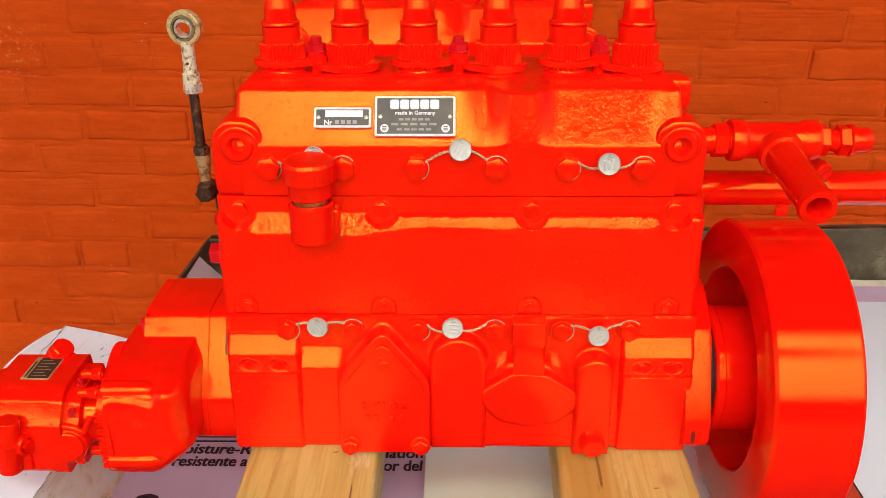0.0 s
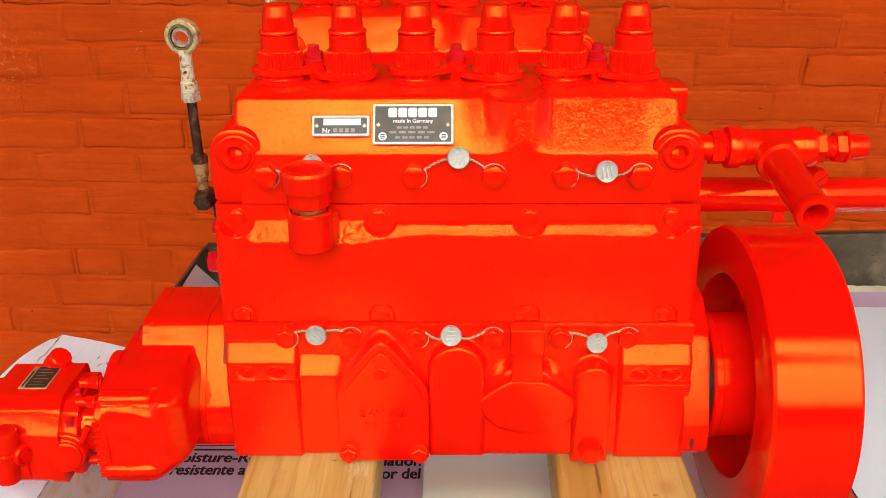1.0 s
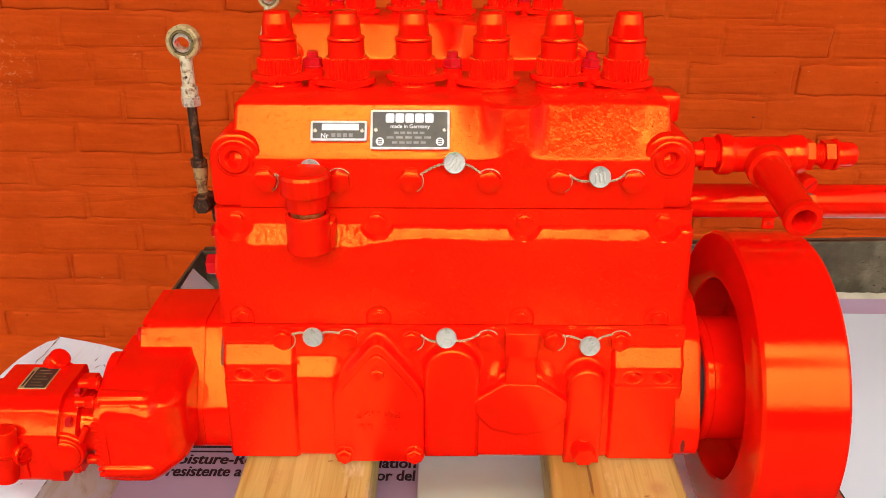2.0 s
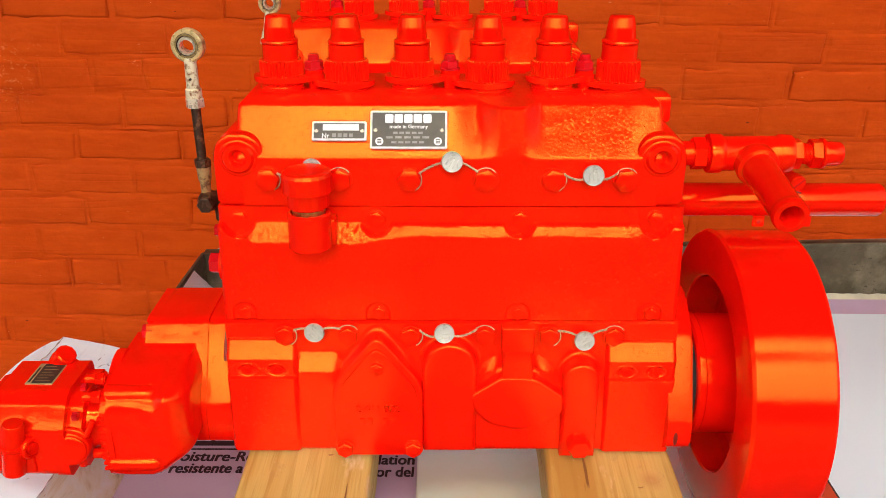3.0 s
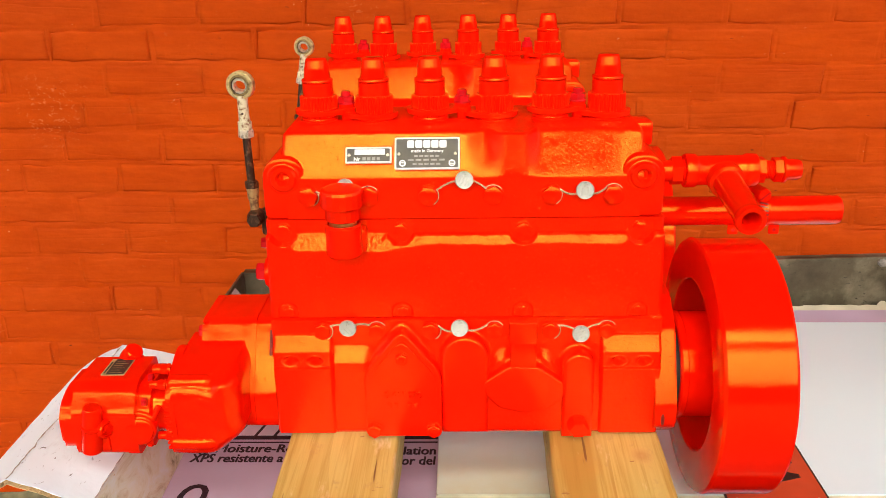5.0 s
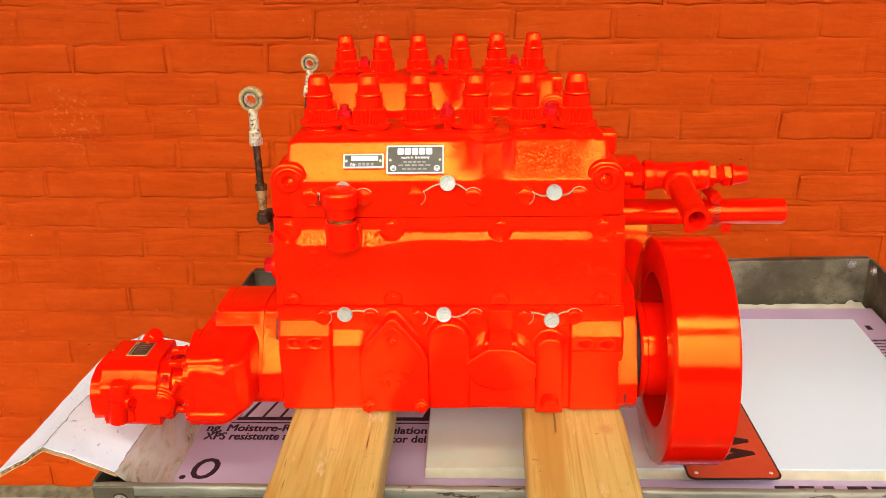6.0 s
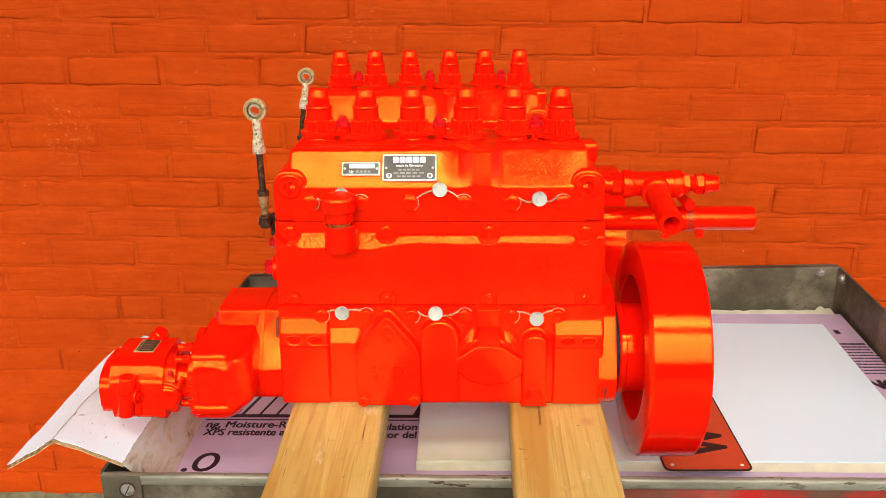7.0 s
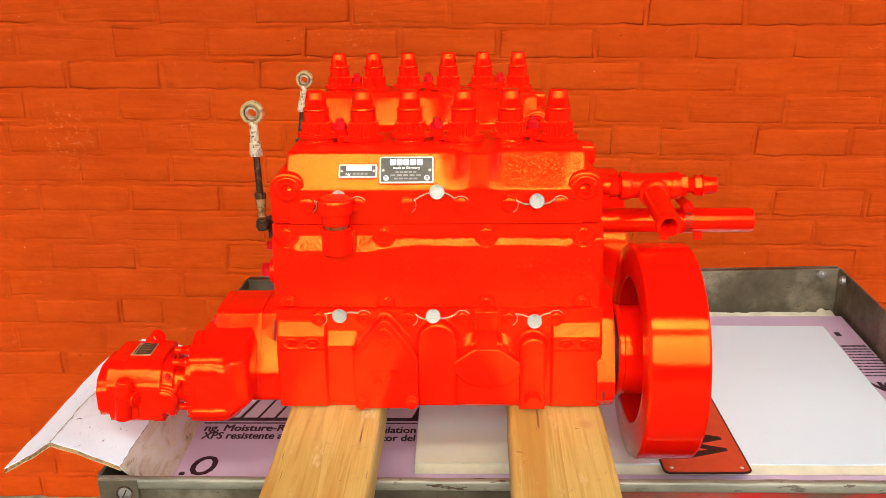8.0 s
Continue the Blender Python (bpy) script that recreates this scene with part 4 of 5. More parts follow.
for s in (-1, 1):
    part("emblem", lathe([(0, 0.0001), (0.0026, 0.0001), (0.0026, -0.0002)], 24), PRINT_WHITE, plate, m=pose(s * 0.0186, -0.0009, -0.0078) @ FRONT)
    for dz in (-0.0011, 0, 0.0011):
        bar(plate, s * 0.0186 - 0.0013, -0.0078 + dz - 0.0003, s * 0.0186 + 0.0013, -0.0078 + dz + 0.0003, PLATE_GREY, -0.0012, "emblem_bar")
    part("rivet", lathe([(0, 0.0009), (0.0009, 0.0007), (0.0013, 0)], 16), ZINC, plate, m=pose(s * 0.0212, -0.0008, -0.0004) @ FRONT)
tag = type_plate("serial_plate", (-0.0706, 0.0072, 0.2271), 0.0350, 0.0128, "small worn serial plate")
bar(tag, -0.0105, 0.0002, 0.0125, 0.0044, PRINT_WHITE)
for k in range(4):
    bar(tag, -0.0045 + k * 0.0036, -0.0042, -0.0045 + k * 0.0036 + 0.0025, -0.0018, PRINT_DIM)
part("lettering", letters("Nr", 0.0042, 0.0001, bold=0.00008), PRINT_WHITE, tag, "white printed lettering", pose(-0.0112, -0.0009, -0.0046, 90, 0, 0))
for s in (-1, 1):
    part("rivet", lathe([(0, 0.0009), (0.0009, 0.0007), (0.0013, 0)], 16), ZINC, tag, m=pose(s * 0.0146, -0.0008, 0) @ FRONT)

# oil filler with a ribbed cap
filler = part("oil_filler", lathe([(0, 0.1555), (0.0120, 0.1555), (0.0138, 0.1575), (0.0138, 0.1800), (0.0128, 0.1812), (0.0118, 0.1812), (0.0112, 0.179), (0, 0.179)], 44), RED, pump, m=pose(-0.0895, -0.0155, 0))
part("thread", lathe([(0.0100, 0.179), (0.0106, 0.1815), (0.0106, 0.1836), (0.0098, 0.1845)], 40), BRASS, filler, "bare brass thread")
part("cap", lathe([(0, 0.2082), (0.0130, 0.2088), (0.0152, 0.2078), (0.0160, 0.2058), (0.0160, 0.1955), (0.0155, 0.1945), (0.0132, 0.1938), (0.0130, 0.1850), (0.0118, 0.1840), (0, 0.1840)], 20), RED, filler, "twenty-sided filler cap", angle=12)
part("neck_block", block((-0.104, -0.0145, 0.156), (-0.0728, 0.0, 0.1755), 0.003), RED, pump)

# lead seals on twisted wire
SEAL = finish(lathe([(0, 0), (0.0062, 0), (0.0068, 0.0006), (0.0068, 0.0021), (0.0064, 0.0027), (0.0055, 0.0024), (0, 0.0026)], 26))
SEALS = ((0.0012, -0.0035, 0.2102, -0.026, 0.023, 0.1975, 0.0004), (0.0915, -0.0035, 0.2015, 0.067, 0.113, 0.1975, 0.0004), (-0.0905, -0.0165, 0.0950, -0.111, -0.0683, 0.0912, -0.013),
         (-0.0035, -0.0165, 0.0944, -0.026, 0.0238, 0.0912, -0.013), (0.0909, -0.0165, 0.0892, 0.0672, 0.111, 0.0912, -0.013), (-0.0885, 0.0020, 0.2045, -0.117, -0.071, 0.1975, 0.0004))
for n, (x, y, z, xa, xb, zb, yb) in enumerate(SEALS):
    seal = part("lead_seal", SEAL, LEAD, pump, "round grey lead seal with pressed marks", pose(x, y, z, -14 + 7 * (n % 3), 0, 6 - 5 * (n % 3)) @ FRONT)
    for k in range(3):
        part("pressed_mark", block((-0.0035, -0.0032 + k * 0.0026, 0.0020), (0.0030 - 0.0012 * (k % 2), -0.0020 + k * 0.0026, 0.00285), 0.0002), LEAD, seal, m=pose(0, 0, 0, 0, 0, 55 + 40 * n))
    for strand in (0, 1):
        pts = []
        turns = 8
        for i in range(81):
            u = i / 80
            if u < 0.5:
                e = u / 0.5
                cx, cz = xa + 0.006 + (x - xa - 0.006) * e, zb + 0.004 + (z - zb - 0.004) * e
            else:
                e = (u - 0.5) / 0.5
                cx, cz = x + (xb - 0.005 - x) * e, z + (zb + 0.005 - z) * e
            sag = -0.0035 * math.sin(math.pi * min(1, (u % 0.5) / 0.5)) * (1 if n % 2 else -0.6)
            cy = yb - 0.0016 - 0.002 * math.sin(math.pi * u)
            ph = 2 * math.pi * turns * u + math.pi * strand
            pts.append((cx, cy + 0.0005 * math.cos(ph), cz + sag + 0.0005 * math.sin(ph)))
        part("wire", sweep(pts, 0.00042, 5), WIRE, seal, m=(pose(x, y, z, -14 + 7 * (n % 3), 0, 6 - 5 * (n % 3)) @ FRONT).inverted())
    for xx in (xa, xb):
        loop = [(xx + 0.0080 * math.cos(a), yb - 0.0018, zb + 0.0080 * math.sin(a)) for a in span(math.pi * 0.2, math.pi * (0.75 if xx == xb else -0.35), 12)]
        part("wire_loop", sweep(loop, 0.00035, 5), WIRE, seal, m=(pose(x, y, z, -14 + 7 * (n % 3), 0, 6 - 5 * (n % 3)) @ FRONT).inverted())

# rack cover tube and the fuel tee beside the flywheel
TUBE = pose(0, 0.047, 0.1675, 0, 90, 0)
part("rack_tube", lathe([(0, 0.148), (0.0118, 0.148), (0.0118, 0.3005), (0.0108, 0.3025), (0, 0.3025)], 48), RED_SMOOTH, pump, "long plain red tube", TUBE)
clamp = part("hose_clamp", lathe([(0.0118, 0.2345), (0.0127, 0.2345), (0.0127, 0.2450), (0.0118, 0.2450)], 48), RED, pump, m=TUBE)
for k in range(9):
    a = radians(-48 + k * 13)
    part("slot", block((-0.0034, -0.0004, -0.0006), (0.0034, 0.0004, 0.0006)), SLOT_RED, clamp, "slot with its shade painted dark red", TUBE.inverted() @ Matrix.Translation((0.2397, 0.047 - 0.0125 * math.cos(a), 0.1675 + 0.0125 * math.sin(a))) @ Matrix.Rotation(-a, 4, "X") @ pose(0, 0, 0, 0, 14, 0))
screw = part("clamp_screw", lathe([(0, 0.0085), (0.0048, 0.0085), (0.0056, 0.0075), (0.0056, 0.0020), (0.0046, 0.0010), (0.0046, -0.014), (0, -0.014)], 28), RED, clamp, "slotted clamp screw", TUBE.inverted() @ pose(0.2350, 0.036, 0.1862, 97, 0, 10))
part("screw_slot", block((-0.0047, -0.0006, 0.0080), (0.0047, 0.0006, 0.0087)), CRIMSON, clamp, "dark slot", screw.matrix_basis @ pose(0, 0, 0, 0, 0, 40))
for x in (0.2475, 0.2145):
    part("clamp_tab", block((x, 0.0430, 0.1480), (x + 0.0085, 0.0455, 0.1575), 0.001), RED, clamp, m=TUBE.inverted())
    part("tab_hole", lathe([(0, 0.0002), (0.0014, 0.0002), (0.0014, -0.001)], 18), CRIMSON, clamp, m=TUBE.inverted() @ pose(x + 0.0042, 0.0430, 0.1520) @ FRONT)

TEE = pose(0, 0.022, 0.2085, 0, 90, 0)
tee = part("fuel_tee", lathe([(0.006, 0.1700), (0.0128, 0.1700), (0.0132, 0.1710), (0.0132, 0.1775), (0.0122, 0.1790), (0.0116, 0.1800), (0.0116, 0.2140), (0.0122, 0.2155), (0.0128, 0.2165), (0.0128, 0.2235), (0.0122, 0.2245), (0.006, 0.2245)], 40), RED, pump, "red fuel tee with branch pipe", TEE)
part("union_nut", hexagon(0.0112, 0.0085, 0.1), RED, tee, m=pose(0, 0, 0.1600))
part("stub", lathe([(0.0082, 0.148), (0.0082, 0.162)], 28), RED, tee)
part("thread", lathe([(0.0088, 0.168), (0.0094, 0.1685), (0.0088, 0.169), (0.0094, 0.1695), (0.0088, 0.170)], 28), RED, tee)
part("ring_nut", hexagon(0.0104, 0.0058, 0.1), RED, tee, m=pose(0, 0, 0.2252, 0, 0, 30))
part("thread", lathe([(0.0066, 0.231)] + [(0.0066 + 0.0005 * (k % 2), 0.2315 + 0.0006 * k) for k in range(11)], 28), RED, tee)
part("union_nut", hexagon(0.0098, 0.0068, 0.12), RED, tee, m=pose(0, 0, 0.2375, 0, 0, 30))
part("end_cap", lathe([(0, 0.2440), (0.0096, 0.2440), (0.0102, 0.2446), (0.0102, 0.2462), (0.0083, 0.2466), (0.0080, 0.2562), (0.0068, 0.2582), (0, 0.2582)], 32), RED, tee)
branch_at, branch_to = Vector((0.1985, 0.018, 0.2065)), Vector((0.1988, -0.0595, 0.1945))
BRANCH = Matrix.Translation(branch_at) @ (branch_to - branch_at).to_track_quat("Z", "Y").to_matrix().to_4x4()
LONG = (branch_to - branch_at).length
part("branch_pipe", lathe([(0.0135, 0.006), (0.0138, 0.012), (0.0132, 0.0155), (0.0108, 0.0165), (0.0110, 0.020), (0.0106, 0.035), (0.0103, LONG - 0.008), (0.0104, LONG - 0.0062), (0.0110, LONG - 0.0050), (0.0110, LONG - 0.0016), (0.0103, LONG), (0.0072, LONG + 0.0002), (0.0062, LONG - 0.0012), (0.0057, LONG - 0.004), (0.0055, LONG - 0.030), (0, LONG - 0.032)], 40), RED, tee, "angled open pipe stub", TEE.inverted() @ BRANCH)

# drive housing, governor housing and gear pump at the other end
house_poly = [(0.078, 0.0845), (0.026, 0.0845), (0.0205, 0.0825), (-0.008, 0.034), (-0.010, 0.028), (-0.010, 0.001), (0.078, 0.001)]
part("drive_housing", prism(rounded(house_poly, 0.005, 4), 0.2170, 0.150, 0.010, 4), RED_RUN, pump, m=pose(0, 0, 0, 0, 0, 90))
part("joint_rib", prism(rounded([(a - 0.0012, b + 0.0012) for a, b in house_poly], 0.005, 4), 0.1752, 0.1718, 0.0006), RED, pump, m=pose(0, 0, 0, 0, 0, 90))
# Dark bar laid on the slope paints the shade of the gap here.
part("joint_slot", sweep([(-0.1590, 0.0172, 0.0770), (-0.1590, 0.0122, 0.0685), (-0.1590, 0.0064, 0.0588)], 0.0014, 10), SLOT_RED, pump, "dark bar painting the shaded gap beside the joint")
part("housing_bolt", hexagon(0.0056, 0.008, 0.14), CRIMSON, pump, m=pose(-0.2125, 0.022, 0.0745, 0, -90, 0))


def shell(fn, nu, nv, back):
    """A cast shell: the point fn(u, v) over the unit square, closed to a flat back at y = back."""
    bm = bmesh.new()
    g = [[bm.verts.new(fn(i / nu, k / nv)) for i in range(nu + 1)] for k in range(nv + 1)]
    for a, b in zip(g, g[1:]):
        for i in range(nu):
            bm.faces.new((a[i], a[i + 1], b[i + 1], b[i]))
    rim = g[0][:] + [r[-1] for r in g[1:]] + g[-1][-2::-1] + [r[0] for r in g[-2:0:-1]]
    bk = [bm.verts.new((v.co.x, back, v.co.z)) for v in rim]
    for k in range(len(rim)):
        j = (k + 1) % len(rim)
        bm.faces.new((rim[k], bk[k], bk[j], rim[j]))
    bm.faces.new(bk)
    return bm


def governor_point(u, v):
    """Round-topped housing with a brow that steps up to one side and a narrower foot."""
    z = -0.0045 + 0.0742 * v
    right = -0.1755 - 0.0150 * (1 - smooth(-0.003, 0.016, z)) - 0.0055 * smooth(0.050, 0.0697, z) ** 2
    left = -0.2275
    x = left + (right - left) * (u if u < 0.5 else 0.5 + 0.5 * math.sin((u - 0.5) * math.pi) ** 0.9)
    brow = 0.0465 + 0.0095 * smooth(-0.197, -0.188, x)
    top = max(0.0, z - brow) / (0.0698 - brow)
    y = -0.0460 + 0.044 * (1 - math.sqrt(max(0.0, 1 - min(1.0, top) ** 2)))
    low = max(0.0, 0.0040 - z) / 0.0085
    y += 0.012 * (1 - math.sqrt(max(0.0, 1 - min(1.0, low) ** 2)))
    side = max(0.0, x - (right - 0.0135)) / 0.0135
    y += 0.020 * (1 - math.sqrt(max(0.0, 1 - min(1.0, side) ** 2)))
    y += 0.0012 * noise.noise(Vector((x * 90, z * 90, 2)))
    return x, y, z


gov = part("governor_housing", shell(governor_point, 70, 80, 0.03), RED_RUN, pump, angle=80)
for x1, y, z, r in ((-0.1960, -0.0352, 0.0578, 0.0062), (-0.1945, -0.0425, 0.0085, 0.0066)):
    lug = [(-0.2290 + (x1 + 0.2290) * u, y + 0.004 * max(0.0, u - 0.7), z) for u in (0.0, 0.2, 0.5, 0.8, 0.88, 0.94, 0.98, 1.0)]
    part("cast_lug", sweep(lug, [r * k for k in (1.0, 1.0, 0.98, 0.97, 0.9, 0.74, 0.5, 0.2)], 24), RED_RUN, gov, angle=60)
gov_flange = [(-0.038, -0.0065), (0.004, -0.0065), (0.010, 0.0), (0.010, 0.066), (0.004, 0.0718), (-0.008, 0.0718), (-0.024, 0.064), (-0.042, 0.056), (-0.0470, 0.046), (-0.0470, 0.004)]
part("flange", prism(rounded(gov_flange, 0.006, 4), 0.2320, 0.2255, 0.0012), RED_RUN, gov, m=pose(0, 0, 0, 0, 0, 90))
for k in range(10):
    part("flange_tooth", block((-0.2335, -0.0482, 0.005 + k * 0.0044), (-0.2290, -0.0455, 0.0074 + k * 0.0044), 0.0006), RED, gov)
for y, z, mt in ((-0.036, 0.0560, RED), (-0.034, 0.0090, RED), (-0.026, 0.0640, RED)):
    gb = part("flange_bolt", hexagon(0.0044, 0.0068, 0.12, washer=0.0050), mt, gov, m=pose(-0.2322, y, z, 0, -90, 0))
    part("thread", lathe([(0.0034, -0.001), (0.0034, 0.013)], 16), mt, gb)

GP = pose(0, 0, 0, 0, 0, 90).inverted()
gp_poly = [(0.012, 0.0562), (-0.0290, 0.0562), (-0.0372, 0.0508), (-0.0464, 0.0385), (-0.0478, 0.0350), (-0.0478, 0.0030), (-0.0445, -0.0008), (0.005, -0.0008), (0.014, 0.006), (0.014, 0.050)]


def scaled(poly, cy, cz, k, kz=None):
    return [(cy + (a - cy) * k, cz + (b - cz) * (kz or k)) for a, b in poly]


gp = part("gear_pump", prism(rounded(gp_poly, 0.0022, 3), 0.3070, 0.262, 0.0012, 2), RED_RUN, pump, "red cast gear pump with label plate", pose(0, 0, 0, 0, 0, 90), angle=20)
end_profile = [(0.008, 0.0480), (-0.0250, 0.0480), (-0.0400, 0.0415), (-0.0455, 0.0335), (-0.0470, 0.0300), (-0.0470, 0.0085), (-0.0410, 0.0030), (0.003, 0.0030), (0.010, 0.010), (0.010, 0.042)]
part("end_cover", prism(rounded(end_profile, 0.0065, 4), 0.3175, 0.3060, 0.0026, 3), RED_RUN, gp, angle=40)
part("cover_plate", prism(rounded(scaled(gp_poly, -0.016, 0.029, 1.02), 0.0045, 4), 0.2665, 0.2570, 0.0010, 2), RED_RUN, gp, angle=30)
part("adapter", prism(rounded(scaled(gp_poly, -0.014, 0.027, 0.86), 0.0080, 5), 0.2580, 0.2470, 0.0030, 3), RED_RUN, gp, angle=40)
part("neck", lathe([(0.0230, 0), (0.0222, 0.006), (0.0200, 0.012), (0.0215, 0.028)], 40), RED_RUN, gp, m=GP @ pose(-0.2560, -0.015, 0.026, 0, 90, 0))
part("cast_rib", sweep([(-0.2560 + 0.0150 * math.cos(a), -0.0430, 0.0195 + 0.0150 * math.sin(a)) for a in span(2.3, 0.7, 14)] + [(-0.2395, -0.0400, 0.0395)], 0.0022, 12), RED, gp, m=GP)
part("round_plug", lathe([(0.0128, -0.014), (0.0128, 0.0010), (0.0120, 0.0022), (0.0108, 0.0026), (0.0104, 0.0042), (0.0085, 0.0050), (0, 0.0052)], 40), RED, gp, m=GP @ pose(-0.2560, -0.0435, 0.0200, 84, 0, 10))
part("port_cap", lathe([(0.0078, -0.004), (0.0078, 0.0160), (0.0086, 0.0170), (0.0086, 0.0192), (0.0076, 0.0200), (0.0070, 0.0340), (0.0062, 0.0355), (0, 0.0360)], 36), RED, gp, m=GP @ pose(-0.2925, -0.0510, 0.0105, 2, 9, 0))
part("knob_web", block((-0.2975, -0.0500, 0.004), (-0.2790, -0.0460, 0.031), 0.0015), RED_RUN, gp, m=GP)
part("port_boss", lathe([(0.0078, -0.012), (0.0078, 0.0008), (0.0070, 0.0018), (0.0058, 0.0020), (0.0054, 0.0004), (0.0044, 0.0004), (0.0042, 0.0030), (0, 0.0034)], 28), RED, gp, m=GP @ pose(-0.2795, -0.0500, 0.0250, 90, 0, 66))
plug_cap = part("top_plug", lathe([(0.0080, -0.006), (0.0080, 0.0010), (0.0074, 0.0020), (0.0074, 0.0080), (0.0064, 0.0092), (0, 0.0094)], 12), RED, gp, m=GP @ pose(-0.2775, 0.0110, 0.0570, 16, 38, 0), angle=20)
part("plug_tab", block((0.006, -0.003, 0.000), (0.0135, 0.003, 0.0060), 0.0012), RED, plug_cap)
label = part("label_plate", block((-0.0094, -0.0136, 0), (0.0094, 0.0136, 0.0007), 0.0002), TAG_TAN, gp, "tan and black label plate", GP @ pose(-0.2812, -0.0078, 0.0562))
part("label_field", block((-0.0052, -0.0128, 0.0004), (0.0087, 0.0128, 0.0010)), TAG_BLACK, label)
for k in range(6):
    part("print_bar", block((-0.0036, -0.0104 + k * 0.0038, 0.0007), (0.0066 - 0.003 * (k % 2), -0.0100 + k * 0.0038, 0.0011)), TAG_TAN, label)
for k in range(2):
    part("print_bar", block((-0.0080 + k * 0.0024, -0.0110, 0.0004), (-0.0068 + k * 0.0024, 0.0080 + 0.002 * k, 0.0009)), TAG_BLACK, label)
for y, z in ((-0.040, 0.0430), (-0.020, 0.0530), (-0.040, 0.0060)):
    part("screw", hexagon(0.0036, 0.0035, 0.12), CRIMSON if z > 0.04 else RED, gp, m=GP @ pose(-0.2522, y, z, 0, 90, 0))


# ---- steel cart tray and what lies in it ----
FL, FR, BR, BL = (-0.312, -0.0745), (0.560, -0.0790), (0.5845, 0.478), (-0.2935, 0.436)
RIM, FLOOR = -0.0405, -0.1350
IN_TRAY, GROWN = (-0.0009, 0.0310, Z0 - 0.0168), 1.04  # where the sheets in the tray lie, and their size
cart = thing("steel_cart", "dull galvanised steel cart tray with scuffed rim", "cart", (0, 0, Z0))


def panel(a, b, z0, z1, thick, out):
    """A sheet wall from a to b (in plan), thickened to its outer side."""
    u = (Vector(b) - Vector(a)).to_2d().normalized()
    n = Vector((u.y, -u.x)) * thick * out
    bm = bmesh.new()
    ring = [Vector(a), Vector(b), Vector(b) + n, Vector(a) + n]
    lo = [bm.verts.new((p.x, p.y, z0)) for p in ring]
    hi = [bm.verts.new((p.x, p.y, z1)) for p in ring]
    bm.faces.new(lo)
    bm.faces.new(hi)
    for k in range(4):
        bm.faces.new((lo[k], lo[(k + 1) % 4], hi[(k + 1) % 4], hi[k]))
    return bm


part("front_panel", panel(FL, FR, -0.150, RIM - 0.0065, 0.003, 1), STEEL_FRONT, cart, "front panel with a red reflection painted in")
def hem(u, w):
    """The folded hem of the front panel: w runs round its rounded section."""
    ang = 2 * math.pi * w
    c, q = math.cos(ang), math.sin(ang)
    dent = noise.noise(Vector((u * 26, 1, 0)))
    y = 0.0042 * math.copysign(abs(c) ** 0.6, c) - 0.0022
    z = 0.0056 * math.copysign(abs(q) ** 0.6, q) - 0.0058
    return Vector((FL[0] + (FR[0] - FL[0]) * u, FL[1] + (FR[1] - FL[1]) * u + y + 0.0004 * dent, RIM + z + 0.0006 * dent * (q > 0)))


lip = bmesh.new()
rings = [[lip.verts.new(hem(k / 90, i / 20)) for i in range(20)] for k in range(91)]
for a, b in zip(rings, rings[1:]):
    for i in range(20):
        lip.faces.new((a[i], a[(i + 1) % 20], b[(i + 1) % 20], b[i]))
lip.faces.new(rings[0]), lip.faces.new(rings[-1])
part("front_lip", lip, LIP, cart, "folded rim with chipped paint", angle=60)
part("back_panel", panel(BR, BL, FLOOR, RIM, 0.003, 1), STEEL, cart)
part("back_rim", panel((BR[0], BR[1] - 0.004), (BL[0], BL[1] - 0.004), RIM - 0.003, RIM, 0.014, 1), STEEL, cart)
part("side_panel", panel(FR, BR, -0.150, RIM, 0.003, 1), STEEL, cart)
part("side_panel", panel(BL, FL, -0.150, RIM, 0.003, 1), STEEL, cart)
floor_bm = bmesh.new()
lo = [floor_bm.verts.new((x, y, FLOOR - 0.003)) for x, y in (FL, FR, BR, BL)]
hi = [floor_bm.verts.new((x, y, FLOOR)) for x, y in (FL, FR, BR, BL)]
floor_bm.faces.new(lo), floor_bm.faces.new(hi)
for k in range(4):
    floor_bm.faces.new((lo[k], lo[(k + 1) % 4], hi[(k + 1) % 4], hi[k]))
part("tray_floor", floor_bm, STEEL, cart)
corner = part("corner_plate", prism(rounded([(-0.3125, -0.150), (-0.2755, -0.150), (-0.2755, -0.0415), (-0.3125, -0.0415)], 0.002, 3), -0.0815, -0.0775, 0.0008), STEEL, cart, "folded corner plate")
part("bolt", lathe([(0, 0.0016), (0.004, 0.0014), (0.0062, 0.0008), (0.0066, 0)], 28), DULL_BOLT, corner, m=pose(-0.2885, -0.0815, -0.0555) @ FRONT)
part("bolt_ring", lathe([(0.0066, -0.001), (0.0066, 0.0006), (0.0080, 0.0006), (0.0082, -0.001)], 28), DARK_ROD, corner, "dark rim round the bolt", pose(-0.2885, -0.0815, -0.0555) @ FRONT)
part("bolt_slot", block((-0.0050, -0.0005, 0.0006), (0.0050, 0.0005, 0.0018)), DARK_ROD, corner, m=pose(-0.2885, -0.0815, -0.0555) @ FRONT @ pose(0, 0, 0, 0, 0, 62))
for x, y, rz in ((0.5585, 0.4755, 0), (0.579, 0.4450, -90), (-0.278, 0.4515, 0)):
    part("bolt", hexagon(0.0062, 0.005, 0.12, washer=0.0075, dome=0.0030), DULL_BOLT, cart, m=pose(x, y, -0.0485, 0, 0, rz) @ FRONT)
